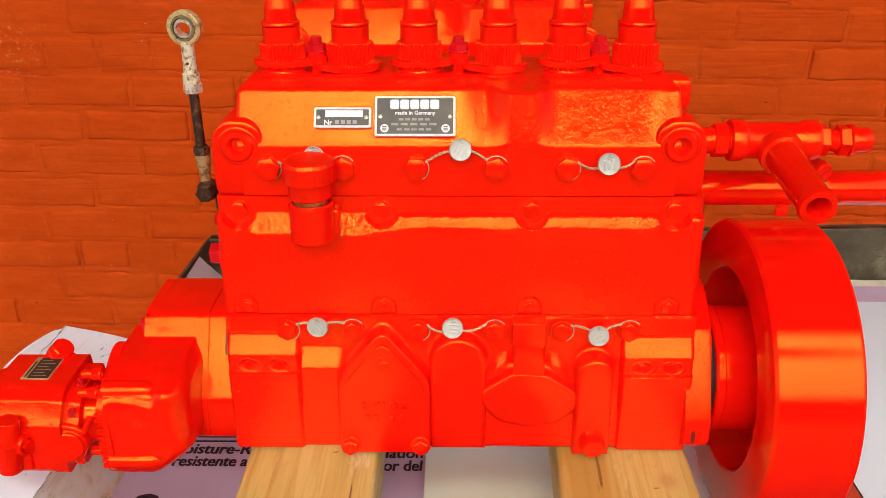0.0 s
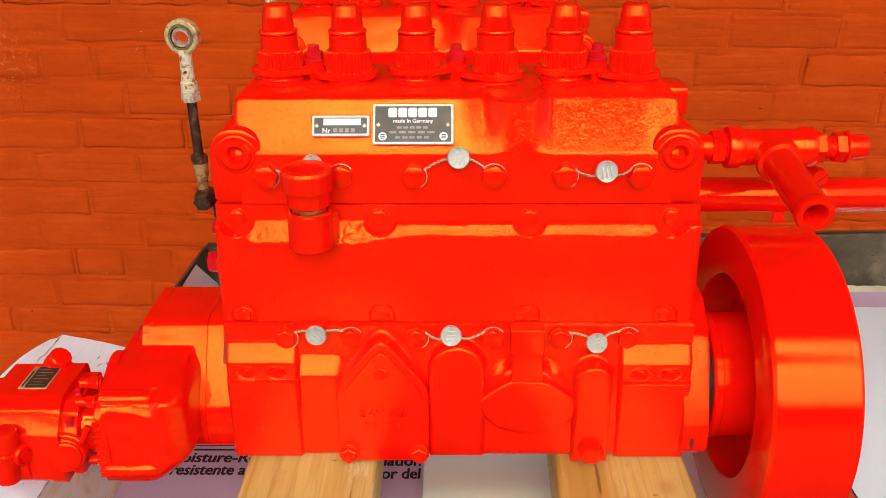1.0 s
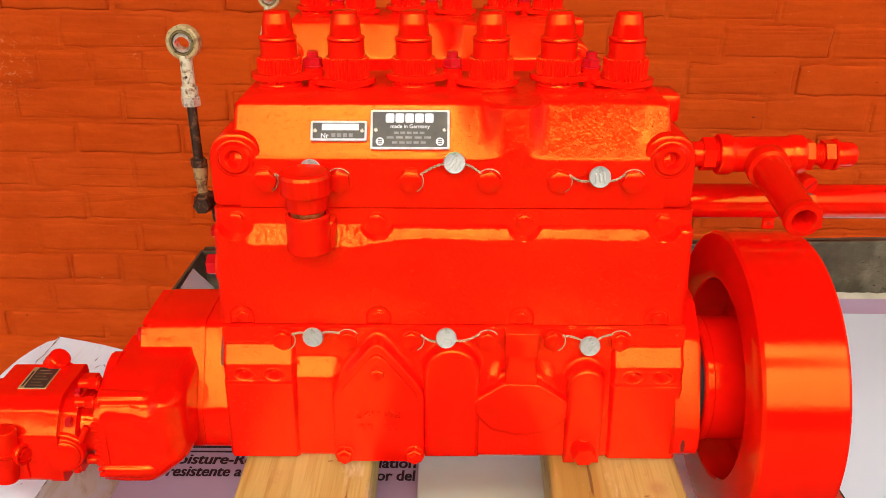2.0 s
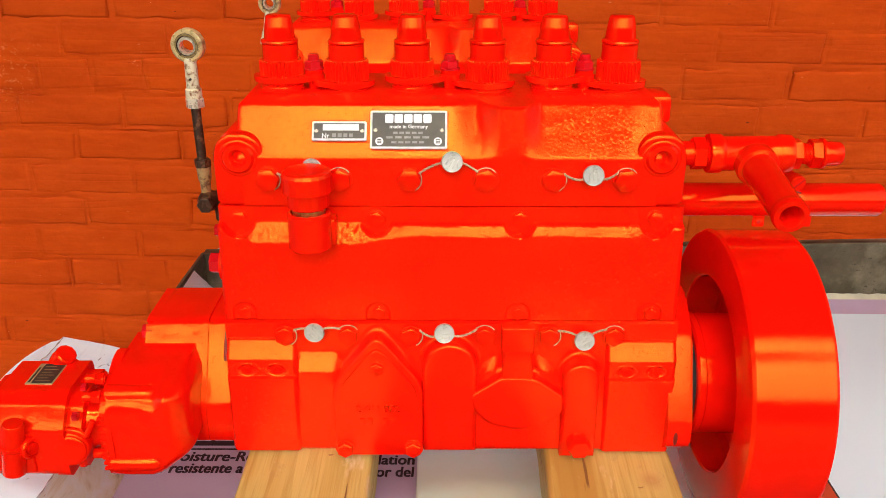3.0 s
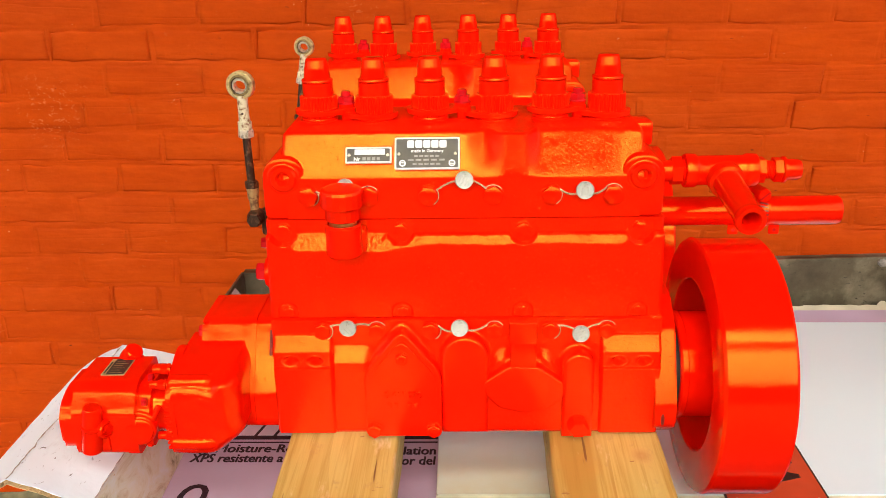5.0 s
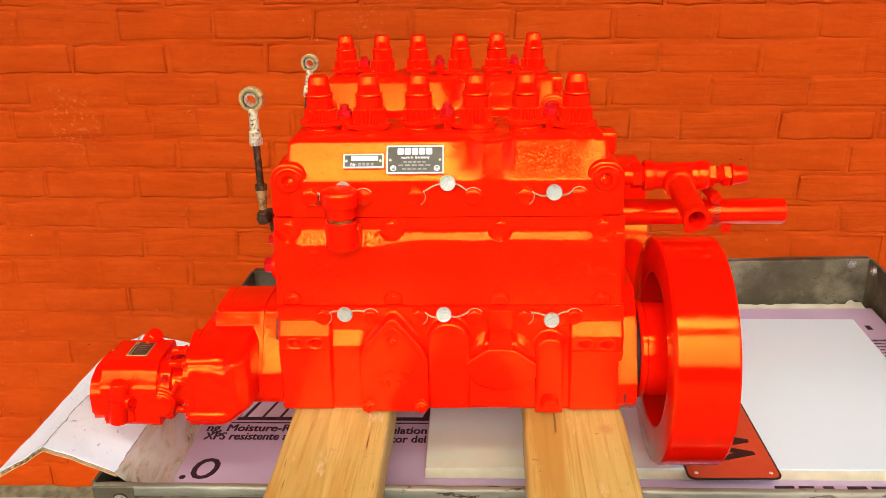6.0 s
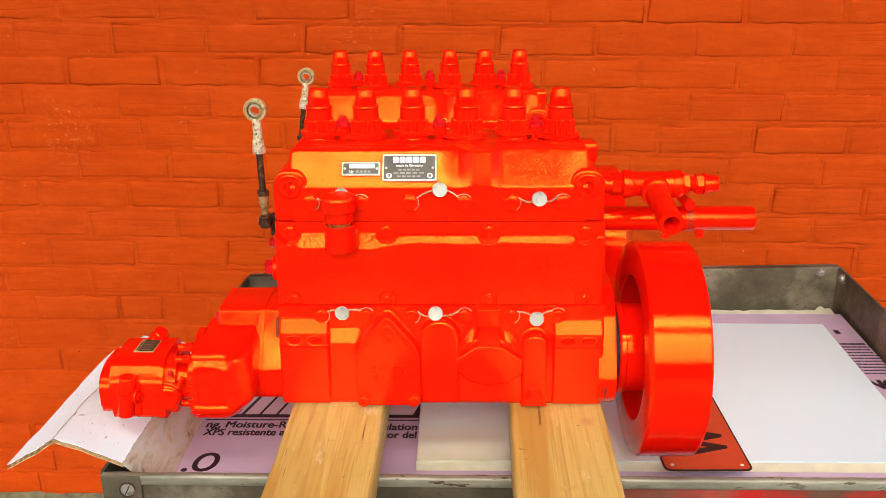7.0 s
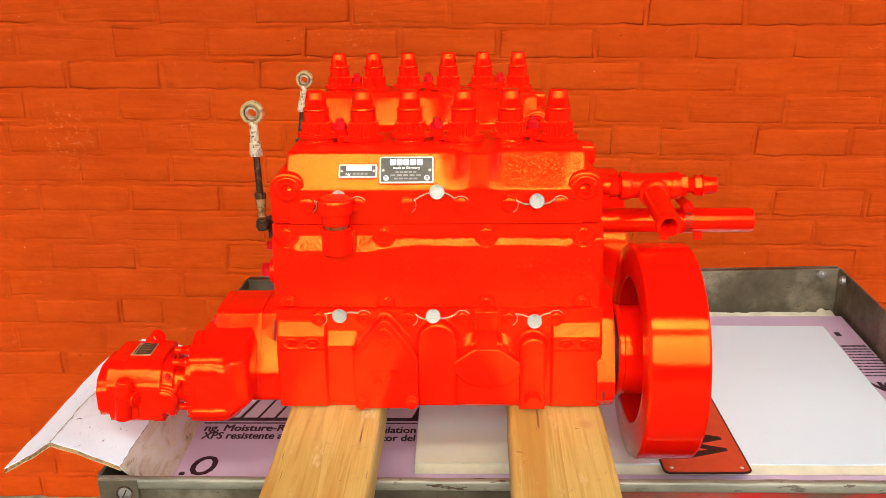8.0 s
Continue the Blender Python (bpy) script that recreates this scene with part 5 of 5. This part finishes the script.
for x in (-0.29, 0.545):
    for y in (-0.055, 0.43):
        part("leg", block((x - 0.016, y - 0.016, -Z0), (x + 0.016, y + 0.016, FLOOR - 0.003), 0.002), STEEL, cart)

# two pine boards across the rim
PLANK_Z = -0.0008


def plank(cx, turn, seed):
    ob = part("pine_board", soften_plank(seed), PINE)
    ob.matrix_basis = pose(cx, 0.0, Z0 + PLANK_Z, 0, 0, turn)
    return tagged(ob, "knotty pine board lying across the cart under the pumps", "board", "boards under the pumps")


def soften_plank(seed):
    bm = block((-0.0445, -0.34, -0.039), (0.0445, 0.53, 0), 0.0035, 3)
    bmesh.ops.subdivide_edges(bm, edges=[e for e in bm.edges if e.calc_length() > 0.3], cuts=60, use_grid_fill=True)
    for v in bm.verts:
        if abs(v.co.x) > 0.03:
            wear = noise.noise(Vector((v.co.x * 30 + seed, v.co.y * 22, v.co.z * 30)))
            v.co.x += 0.0009 * wear
            if v.co.z > -0.004 and wear > 0.25 and abs(v.co.x) > 0.042:
                v.co.z -= 0.0012 * wear
    return bm


plank(-0.0982, 0.2, 3)
plank(0.1125, -1.2, 11)

# lilac foam slab with print
FOAM_Z = -0.0790
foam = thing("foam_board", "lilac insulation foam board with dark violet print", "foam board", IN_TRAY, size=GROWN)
slab = prism([(-0.268, -0.045), (0.536, -0.045), (0.556, 0.386), (-0.275, 0.386)], -FOAM_Z, 0.1136, 0.001)
part("slab", slab, FOAM, foam, m=pose(0, 0, 0, -90, 0, 0))
INK = FOAM_Z + 0.0004


def ink(x0, y0, x1, y1, material=FOAM_INK, lift=0.0, shear=0.0, name="print_bar"):
    bm = bmesh.new()
    z = INK + lift
    q = [(x0, y0), (x1, y0), (x1 + shear, y1), (x0 + shear, y1)]
    lo = [bm.verts.new((x, y, z - 0.0003)) for x, y in q]
    hi = [bm.verts.new((x, y, z)) for x, y in q]
    bm.faces.new(hi)
    for k in range(4):
        bm.faces.new((lo[k], lo[(k + 1) % 4], hi[(k + 1) % 4], hi[k]))
    return part(name, bm, material, foam)


def heavy(me, by):
    """Bolder letters: a second copy beside the first, a hair lower."""
    bm = bmesh.new()
    bm.from_mesh(me)
    for k in (1, 2):
        twin = me.copy()
        twin.transform(pose(by * k / 2, 0, -0.00006 * k))
        bm.from_mesh(twin)
        bpy.data.meshes.remove(twin)
    bm.to_mesh(me)
    bm.free()
    return me


ink(-0.262, 0.0921, -0.0265, 0.236, name="brand_band")
for x, w in ((-0.2440, 0.013), (-0.2220, 0.011), (-0.2030, 0.011), (-0.1840, 0.013), (-0.1600, 0.012), (-0.0900, 0.012), (-0.0650, 0.013), (-0.0475, 0.010)):
    ink(x - 0.001, 0.0985, x + w + 0.0035, 0.142, FOAM_PALE, 0.0004, 0.012, "brand_block")
ink(-0.264, 0.0858, -0.0265, 0.0878)
for txt, x, y, long in (("ng, Moisture-Re", -0.2610, 0.0700, 0.0965), ("XPS resistente a l", -0.2590, 0.0538, 0.0945), ("ulation", -0.0665, 0.0660, 0.0390), ("ctor del", -0.0700, 0.0495, 0.0425)):
    me = heavy(letters(txt, 0.0190, 0.0002, 0.05), 0.0011)
    me.transform(Matrix.Diagonal((long / max(v.co.x for v in me.vertices), 1, 1, 1)))
    part("lettering", me, FOAM_INK, foam, "bold slanted violet lettering", pose(x, y, INK))
part("lettering", heavy(letters(".O", 0.050, 0.0002, 0.15, 0.0, 0.66), 0.002), FOAM_INK, foam, "large violet lettering", pose(-0.2640, -0.0155, INK))
part("lettering", heavy(letters("NG", 0.034, 0.0002, 0.0, 0.0, 0.7), 0.003), FOAM_INK, foam, "bold violet lettering", pose(0.5020, 0.1630, INK, 0, 0, -2))
word = random.Random(3)
for row in range(11):
    y = 0.284 - row * 0.0083
    x = 0.508 - 0.0006 * row
    while x < 0.548:
        w = word.uniform(0.0018, 0.0062)
        ink(x, y, min(x + w, 0.551), y + (0.0046 if row == 0 else word.uniform(0.0026, 0.0034)))
        x += w + word.uniform(0.0007, 0.0016)
ink(0.523, 0.318, 0.530, 0.330)
for row in range(2):
    for k in range(8):
        ink(0.30 + k * 0.022, -0.034 + row * 0.008, 0.318 + k * 0.022 - 0.004 * (k % 3), -0.029 + row * 0.008)

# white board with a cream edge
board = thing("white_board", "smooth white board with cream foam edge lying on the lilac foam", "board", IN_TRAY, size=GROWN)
BOARD_POLY = [(-0.0245, -0.0125), (0.4905, -0.0125), (0.5045, 0.322), (-0.0260, 0.330)]
part("core", prism(BOARD_POLY, 0.0676, 0.0784, 0.0004), BOARD_EDGE, board, m=pose(0, 0, 0, -90, 0, 0))
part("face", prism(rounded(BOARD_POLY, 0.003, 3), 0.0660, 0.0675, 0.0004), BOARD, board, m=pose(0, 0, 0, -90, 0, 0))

# torn paper along the tray's back
bm = bmesh.new()
cols = []
for i in range(91):
    x = 0.20 + 0.352 * i / 90
    r1, r2 = noise.noise(Vector((x * 22, 0, 0))), noise.noise(Vector((x * 90, 3, 0)))
    z = -0.0832 + 0.0016 * noise.noise(Vector((x * 18, 7, 0)))
    y1 = 0.4060 + 0.002 * r1 + 0.0012 * r2 + (0.006 if i > 84 else 0)
    cols.append([bm.verts.new((x, 0.388, -0.0840)), bm.verts.new((x, 0.397, z)), bm.verts.new((x, y1, z + 0.0016 + 0.0008 * r1 + 0.0008 * r2 + (0.003 if i in (40, 86, 87) else 0))), bm.verts.new((x, y1 + 0.0008, -0.1100)), bm.verts.new((x, 0.3885, -0.1100))])
for a, b in zip(cols, cols[1:]):
    for k in range(4):
        bm.faces.new((a[k], b[k], b[k + 1], a[k + 1]))
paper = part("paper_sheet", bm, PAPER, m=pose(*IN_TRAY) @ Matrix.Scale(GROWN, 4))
tagged(paper, "torn cream paper sheet along the back of the tray", "paper")

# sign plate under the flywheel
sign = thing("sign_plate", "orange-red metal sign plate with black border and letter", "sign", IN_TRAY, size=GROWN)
SIGN_POLY = [(0.2185, -0.031), (0.3045, -0.030), (0.3030, 0.215), (0.2170, 0.215)]


def flat(poly, z0, z1, bevel=0.0):
    bm = prism(poly, -z1, -z0, bevel)
    bmesh.ops.transform(bm, matrix=pose(0, 0, 0, -90, 0, 0), verts=bm.verts[:])
    return bm


def inset(poly, d):
    cx, cy = sum(p[0] for p in poly) / len(poly), sum(p[1] for p in poly) / len(poly)
    return [(x - math.copysign(d, x - cx), y - math.copysign(d, y - cy)) for x, y in poly]


part("sheet", flat(rounded(SIGN_POLY, 0.008, 5), -0.0658, -0.0648), SIGN_BLACK, sign)
part("field", flat(rounded(inset(SIGN_POLY, 0.0018), 0.007, 5), -0.0650, -0.0645), SIGN_RED, sign)
part("lettering", heavy(letters("W", 0.058, 0.0002, 0.0, 0.0, 0.8), 0.004), SIGN_BLACK, sign, "black letter", pose(0.2900, -0.0040, -0.0643, 0, 0, 90))
for x in (0.2275, 0.2955):
    part("rivet", lathe([(0, 0.0006), (0.0016, 0.0004), (0.0021, 0)], 18), PLATE_WHITE, sign, m=pose(x, -0.0215, -0.0645))

# white-faced corrugated card folded over the tray's side
card = thing("cardboard_sheet", "scuffed white-faced corrugated cardboard folded over the tray's side", "cardboard", (0, 0, Z0))


def card_line(v, depth=0.236):
    """The fold lines at a share v of the depth: inner foot, rim fold, ridge, outer edge."""
    w = 0.0025 * noise.noise(Vector((v * 6, 2, 0)))
    crush = 0.0016 * noise.noise(Vector((v * 24, 5, 0)))
    fold_y = -0.064 + (0.190 + 0.064 if depth < 0.3 else depth + 0.064) * v
    return [(-0.2780 - 0.006 * v, -0.023 + 1.04 * (depth + 0.064) * v, -0.0980), (-0.2975 + 0.0015 * v + crush, fold_y, RIM + 0.0030), (-0.3595 - 0.012 * v + crush, -0.064 + 0.274 * v, -0.0115 - 0.0215 * v + w), (-0.4080 + 0.002 * math.sin(math.pi * v) + 0.018 * max(0.0, 4 * v - 3) ** 2 + w * 0.6, -0.064 + 0.286 * v, -0.0405 - 0.0045 * v)]


def card_point(v, s, depth=0.236):
    """s runs 0 to 3 along the three strips."""
    pts = card_line(v, depth)
    k = min(2, int(s))
    f = s - k
    a, b = Vector(pts[k]), Vector(pts[k + 1])
    p = a.lerp(b, f)
    p.z += 0.0012 * noise.noise(Vector((v * 9, s * 4, 1))) + (0.0010 * math.sin(math.pi * f) if k == 1 else -0.001 * math.sin(math.pi * f) if k == 2 else 0)
    return p


def card_sheet(s0, s1, n, drop0, drop1, depth=0.236, v0=0.0, v1=1.0):
    bm = bmesh.new()
    vs, ss = span(v0, v1, 26), span(s0, s1, n)
    top = [[bm.verts.new(card_point(v, s, depth) - Vector((0, 0, drop0))) for s in ss] for v in vs]
    bot = [[bm.verts.new(card_point(v, s, depth) - Vector((0, 0, drop1))) for s in ss] for v in vs]
    for i in range(len(vs) - 1):
        for j in range(len(ss) - 1):
            bm.faces.new((top[i][j], top[i][j + 1], top[i + 1][j + 1], top[i + 1][j]))
            bm.faces.new((bot[i][j], bot[i + 1][j], bot[i + 1][j + 1], bot[i][j + 1]))
    for j in range(len(ss) - 1):
        bm.faces.new((top[0][j], bot[0][j], bot[0][j + 1], top[0][j + 1]))
        bm.faces.new((top[-1][j], top[-1][j + 1], bot[-1][j + 1], bot[-1][j]))
    for i in range(len(vs) - 1):
        bm.faces.new((top[i][0], top[i + 1][0], bot[i + 1][0], bot[i][0]))
        bm.faces.new((top[i][-1], bot[i][-1], bot[i + 1][-1], top[i + 1][-1]))
    return bm


part("top_liner", card_sheet(1.0, 3.0, 36, 0.0, 0.0007), CARD, card, angle=60)
part("inner_strip", card_sheet(0.0, 0.88, 14, 0.0, 0.0030, 0.385, 0.53, 1.0), CARD, card, "blue-white inner flap at the tray's back", angle=60)
part("inner_strip", card_sheet(0.0, 1.0, 14, 0.0, 0.0030, 0.380, 0.0, 0.53), CARD_SOILED, card, "soiled inner strip of the card", angle=60)
part("bottom_liner", card_sheet(1.0, 3.0, 36, 0.0046, 0.0053), CARD_BROWN, card, "brown kraft liner", angle=60)
bm = bmesh.new()
last = None
for i, s in enumerate(span(1.0, 3.0, 32)):
    d = 0.0008 if i % 2 else 0.0046
    row = [bm.verts.new(card_point(v, s) - Vector((0, 0.0008 * (v < 0.01), d))) for v in (0.0, 0.04)]
    if last:
        bm.faces.new((last[0], row[0], row[1], last[1]))
    last = row
CREASE = plain("dirty_crease", (0.42, 0.38, 0.33), 0.9, 0.5, 300)
for s, r in ((2.0, 0.0007), (1.0, 0.0006)):
    pts = [card_point(v, s) + Vector((0.0008 * noise.noise(Vector((v * 40, s, 0))), 0, 0.0002)) for v in span(0.0, 1.0, 60)]
    part("crease", sweep(pts, [r * max(0.1, 0.6 + 1.2 * noise.noise(Vector((v * 30, s, 9)))) for v in span(0, 1, 60)], 6), CREASE, card, "scuffed dirty fold line")
part("fluting", bm, CARD_BROWN, card, "brown corrugated fluting")


# ---- wall base, then the bricks ----
moss_bm = bmesh.new()
rows = []
for i in range(121):
    x = -3 + 6 * i / 120
    h = 0.004 + 0.006 * noise.noise(Vector((x * 12, 0, 0)))
    rows.append([moss_bm.verts.new((x, WALL_Y - 0.035 - 0.02 * noise.noise(Vector((x * 8, 4, 0))), 0.0005)), moss_bm.verts.new((x, WALL_Y - 0.018, max(0.004, h * 0.7))), moss_bm.verts.new((x, WALL_Y + 0.004, max(0.008, h + 0.008)))])
for a, b in zip(rows, rows[1:]):
    for k in range(2):
        moss_bm.faces.new((a[k], b[k], b[k + 1], a[k + 1]))
moss = part("moss", moss_bm, MOSS)
tagged(moss, "moss and dirt along the foot of the wall", "moss", kind="stuff")

PITCH, COURSE = 0.2150, 0.0724
JOINT = 0.0160
FIELD = pose(0, 0, Z0 + 0.2540, 0, 0.7, 0)  # the courses fall slightly to one side


def brick_mesh(w, seed, keen=1.0):
    """One painted brick face with half of the mortar joint round it. keen: how crisply its edge stands out of the paint. Origin at its middle, front towards -y."""
    h = COURSE + 0.0030
    w += 0.0060
    long = 10 if w > 0.15 else 5
    e = JOINT / 2
    rims = [0.0, e - 0.0018, e, e + 0.0020, e + 0.0055]
    us = [r / w for r in rims] + [rims[-1] / w + (1 - 2 * rims[-1] / w) * k / long for k in range(1, long)] + [1 - r / w for r in rims[::-1]]
    ws = [r / h for r in rims] + [0.36, 0.64] + [1 - r / h for r in rims[::-1]]
    nx, nz = len(us) - 1, len(ws) - 1
    bm = bmesh.new()
    g = []
    for i, b in enumerate(ws):
        row = []
        for j, a in enumerate(us):
            x, z = -w / 2 + w * a, -h / 2 + h * b
            ring = min(i, nz - i, j, nx - j)
            k = noise.noise(Vector((x * 26 + seed * 5, z * 34, seed)))
            k2 = noise.noise(Vector((x * 34, seed * 3, z * 22)))
            k3 = noise.noise(Vector((x * 13 + seed * 9, z * 15, 4)))
            cut = 0.0044 + 0.0080 * k3 + (0.0010 if i < nz / 2 else 0)
            back = (0.0036, 0.0038, max(0.0028, cut), 0.0011, 0.0002, 0.0)[min(ring, 5)] * keen
            wob = 0.0044 if 0 < ring < 4 else 0.0
            back = 0.0022 if ring == 0 else back + 0.0018 * k
            row.append(bm.verts.new((x + wob * k2 * (min(j, nx - j) == ring), back, z + wob * k * (min(i, nz - i) == ring))))
        g.append(row)
    for i in range(nz):
        for j in range(nx):
            bm.faces.new((g[i][j], g[i][j + 1], g[i + 1][j + 1], g[i + 1][j]))
    me = finish(bm, 70)
    me.materials.append(BRICK)
    return me


KEEN = (0.78, 0.64, 0.46, 0.95, 0.42, 0.70, 0.55, 0.88)
LONG_BRICKS = [brick_mesh(PITCH, k, q) for k, q in enumerate(KEEN)]
SHORT_BRICKS = [brick_mesh(PITCH / 2, k + 20, q) for k, q in enumerate(KEEN[:4])]
SMEARED_BRICKS = [brick_mesh(PITCH, k + 40, 0.25 + 0.08 * k) for k in range(4)]
rng = random.Random(5)
rest = []
count = 0
for c in range(-18, 32):
    z = (c + 0.5) * COURSE
    if Z0 + 0.2605 + z < COURSE * 0.4 or z > 2.2:
        continue
    headers = (c + 4) % 6 == 0
    smeared = c == -3
    even = c % 2 == 0 if c > -4 else c % 2 == 1
    x = (-0.870 if even else -0.760) - PITCH * 9
    if headers:
        x = -0.817 - PITCH * 10
    k = 0
    while x < 2.6:
        short = headers and k % 6 in (0, 1)
        w = PITCH / 2 if short else PITCH
        meshes = SHORT_BRICKS if short else SMEARED_BRICKS if smeared or (x > 0.25 and c in (-1, -2)) or rng.random() < 0.14 else LONG_BRICKS
        me = meshes[rng.randrange(len(meshes))]
        m = FIELD @ pose(x + w / 2 + rng.uniform(-0.003, 0.003), WALL_Y - rng.uniform(0.0, 0.0028), z + rng.uniform(-0.0020, 0.0020), 0, rng.uniform(-0.55, 0.55), 0)
        if -13 < c <= 2 and -1.36 < x + w / 2 < 1.52 and count < 299:
            ob = part("brick", me, BRICK, wall)
            ob.matrix_basis = m
            count += 1
        elif -2.6 < x < 2.6:
            rest.append((me, m))
        x += w
        k += 1
bm = bmesh.new()
for me, m in rest:
    tmp = me.copy()
    tmp.transform(m)
    bm.from_mesh(tmp)
    bpy.data.meshes.remove(tmp)
tagged(part("brickwork", bm, BRICK, wall, angle=50), "painted bricks of the outer wall", kind="stuff")
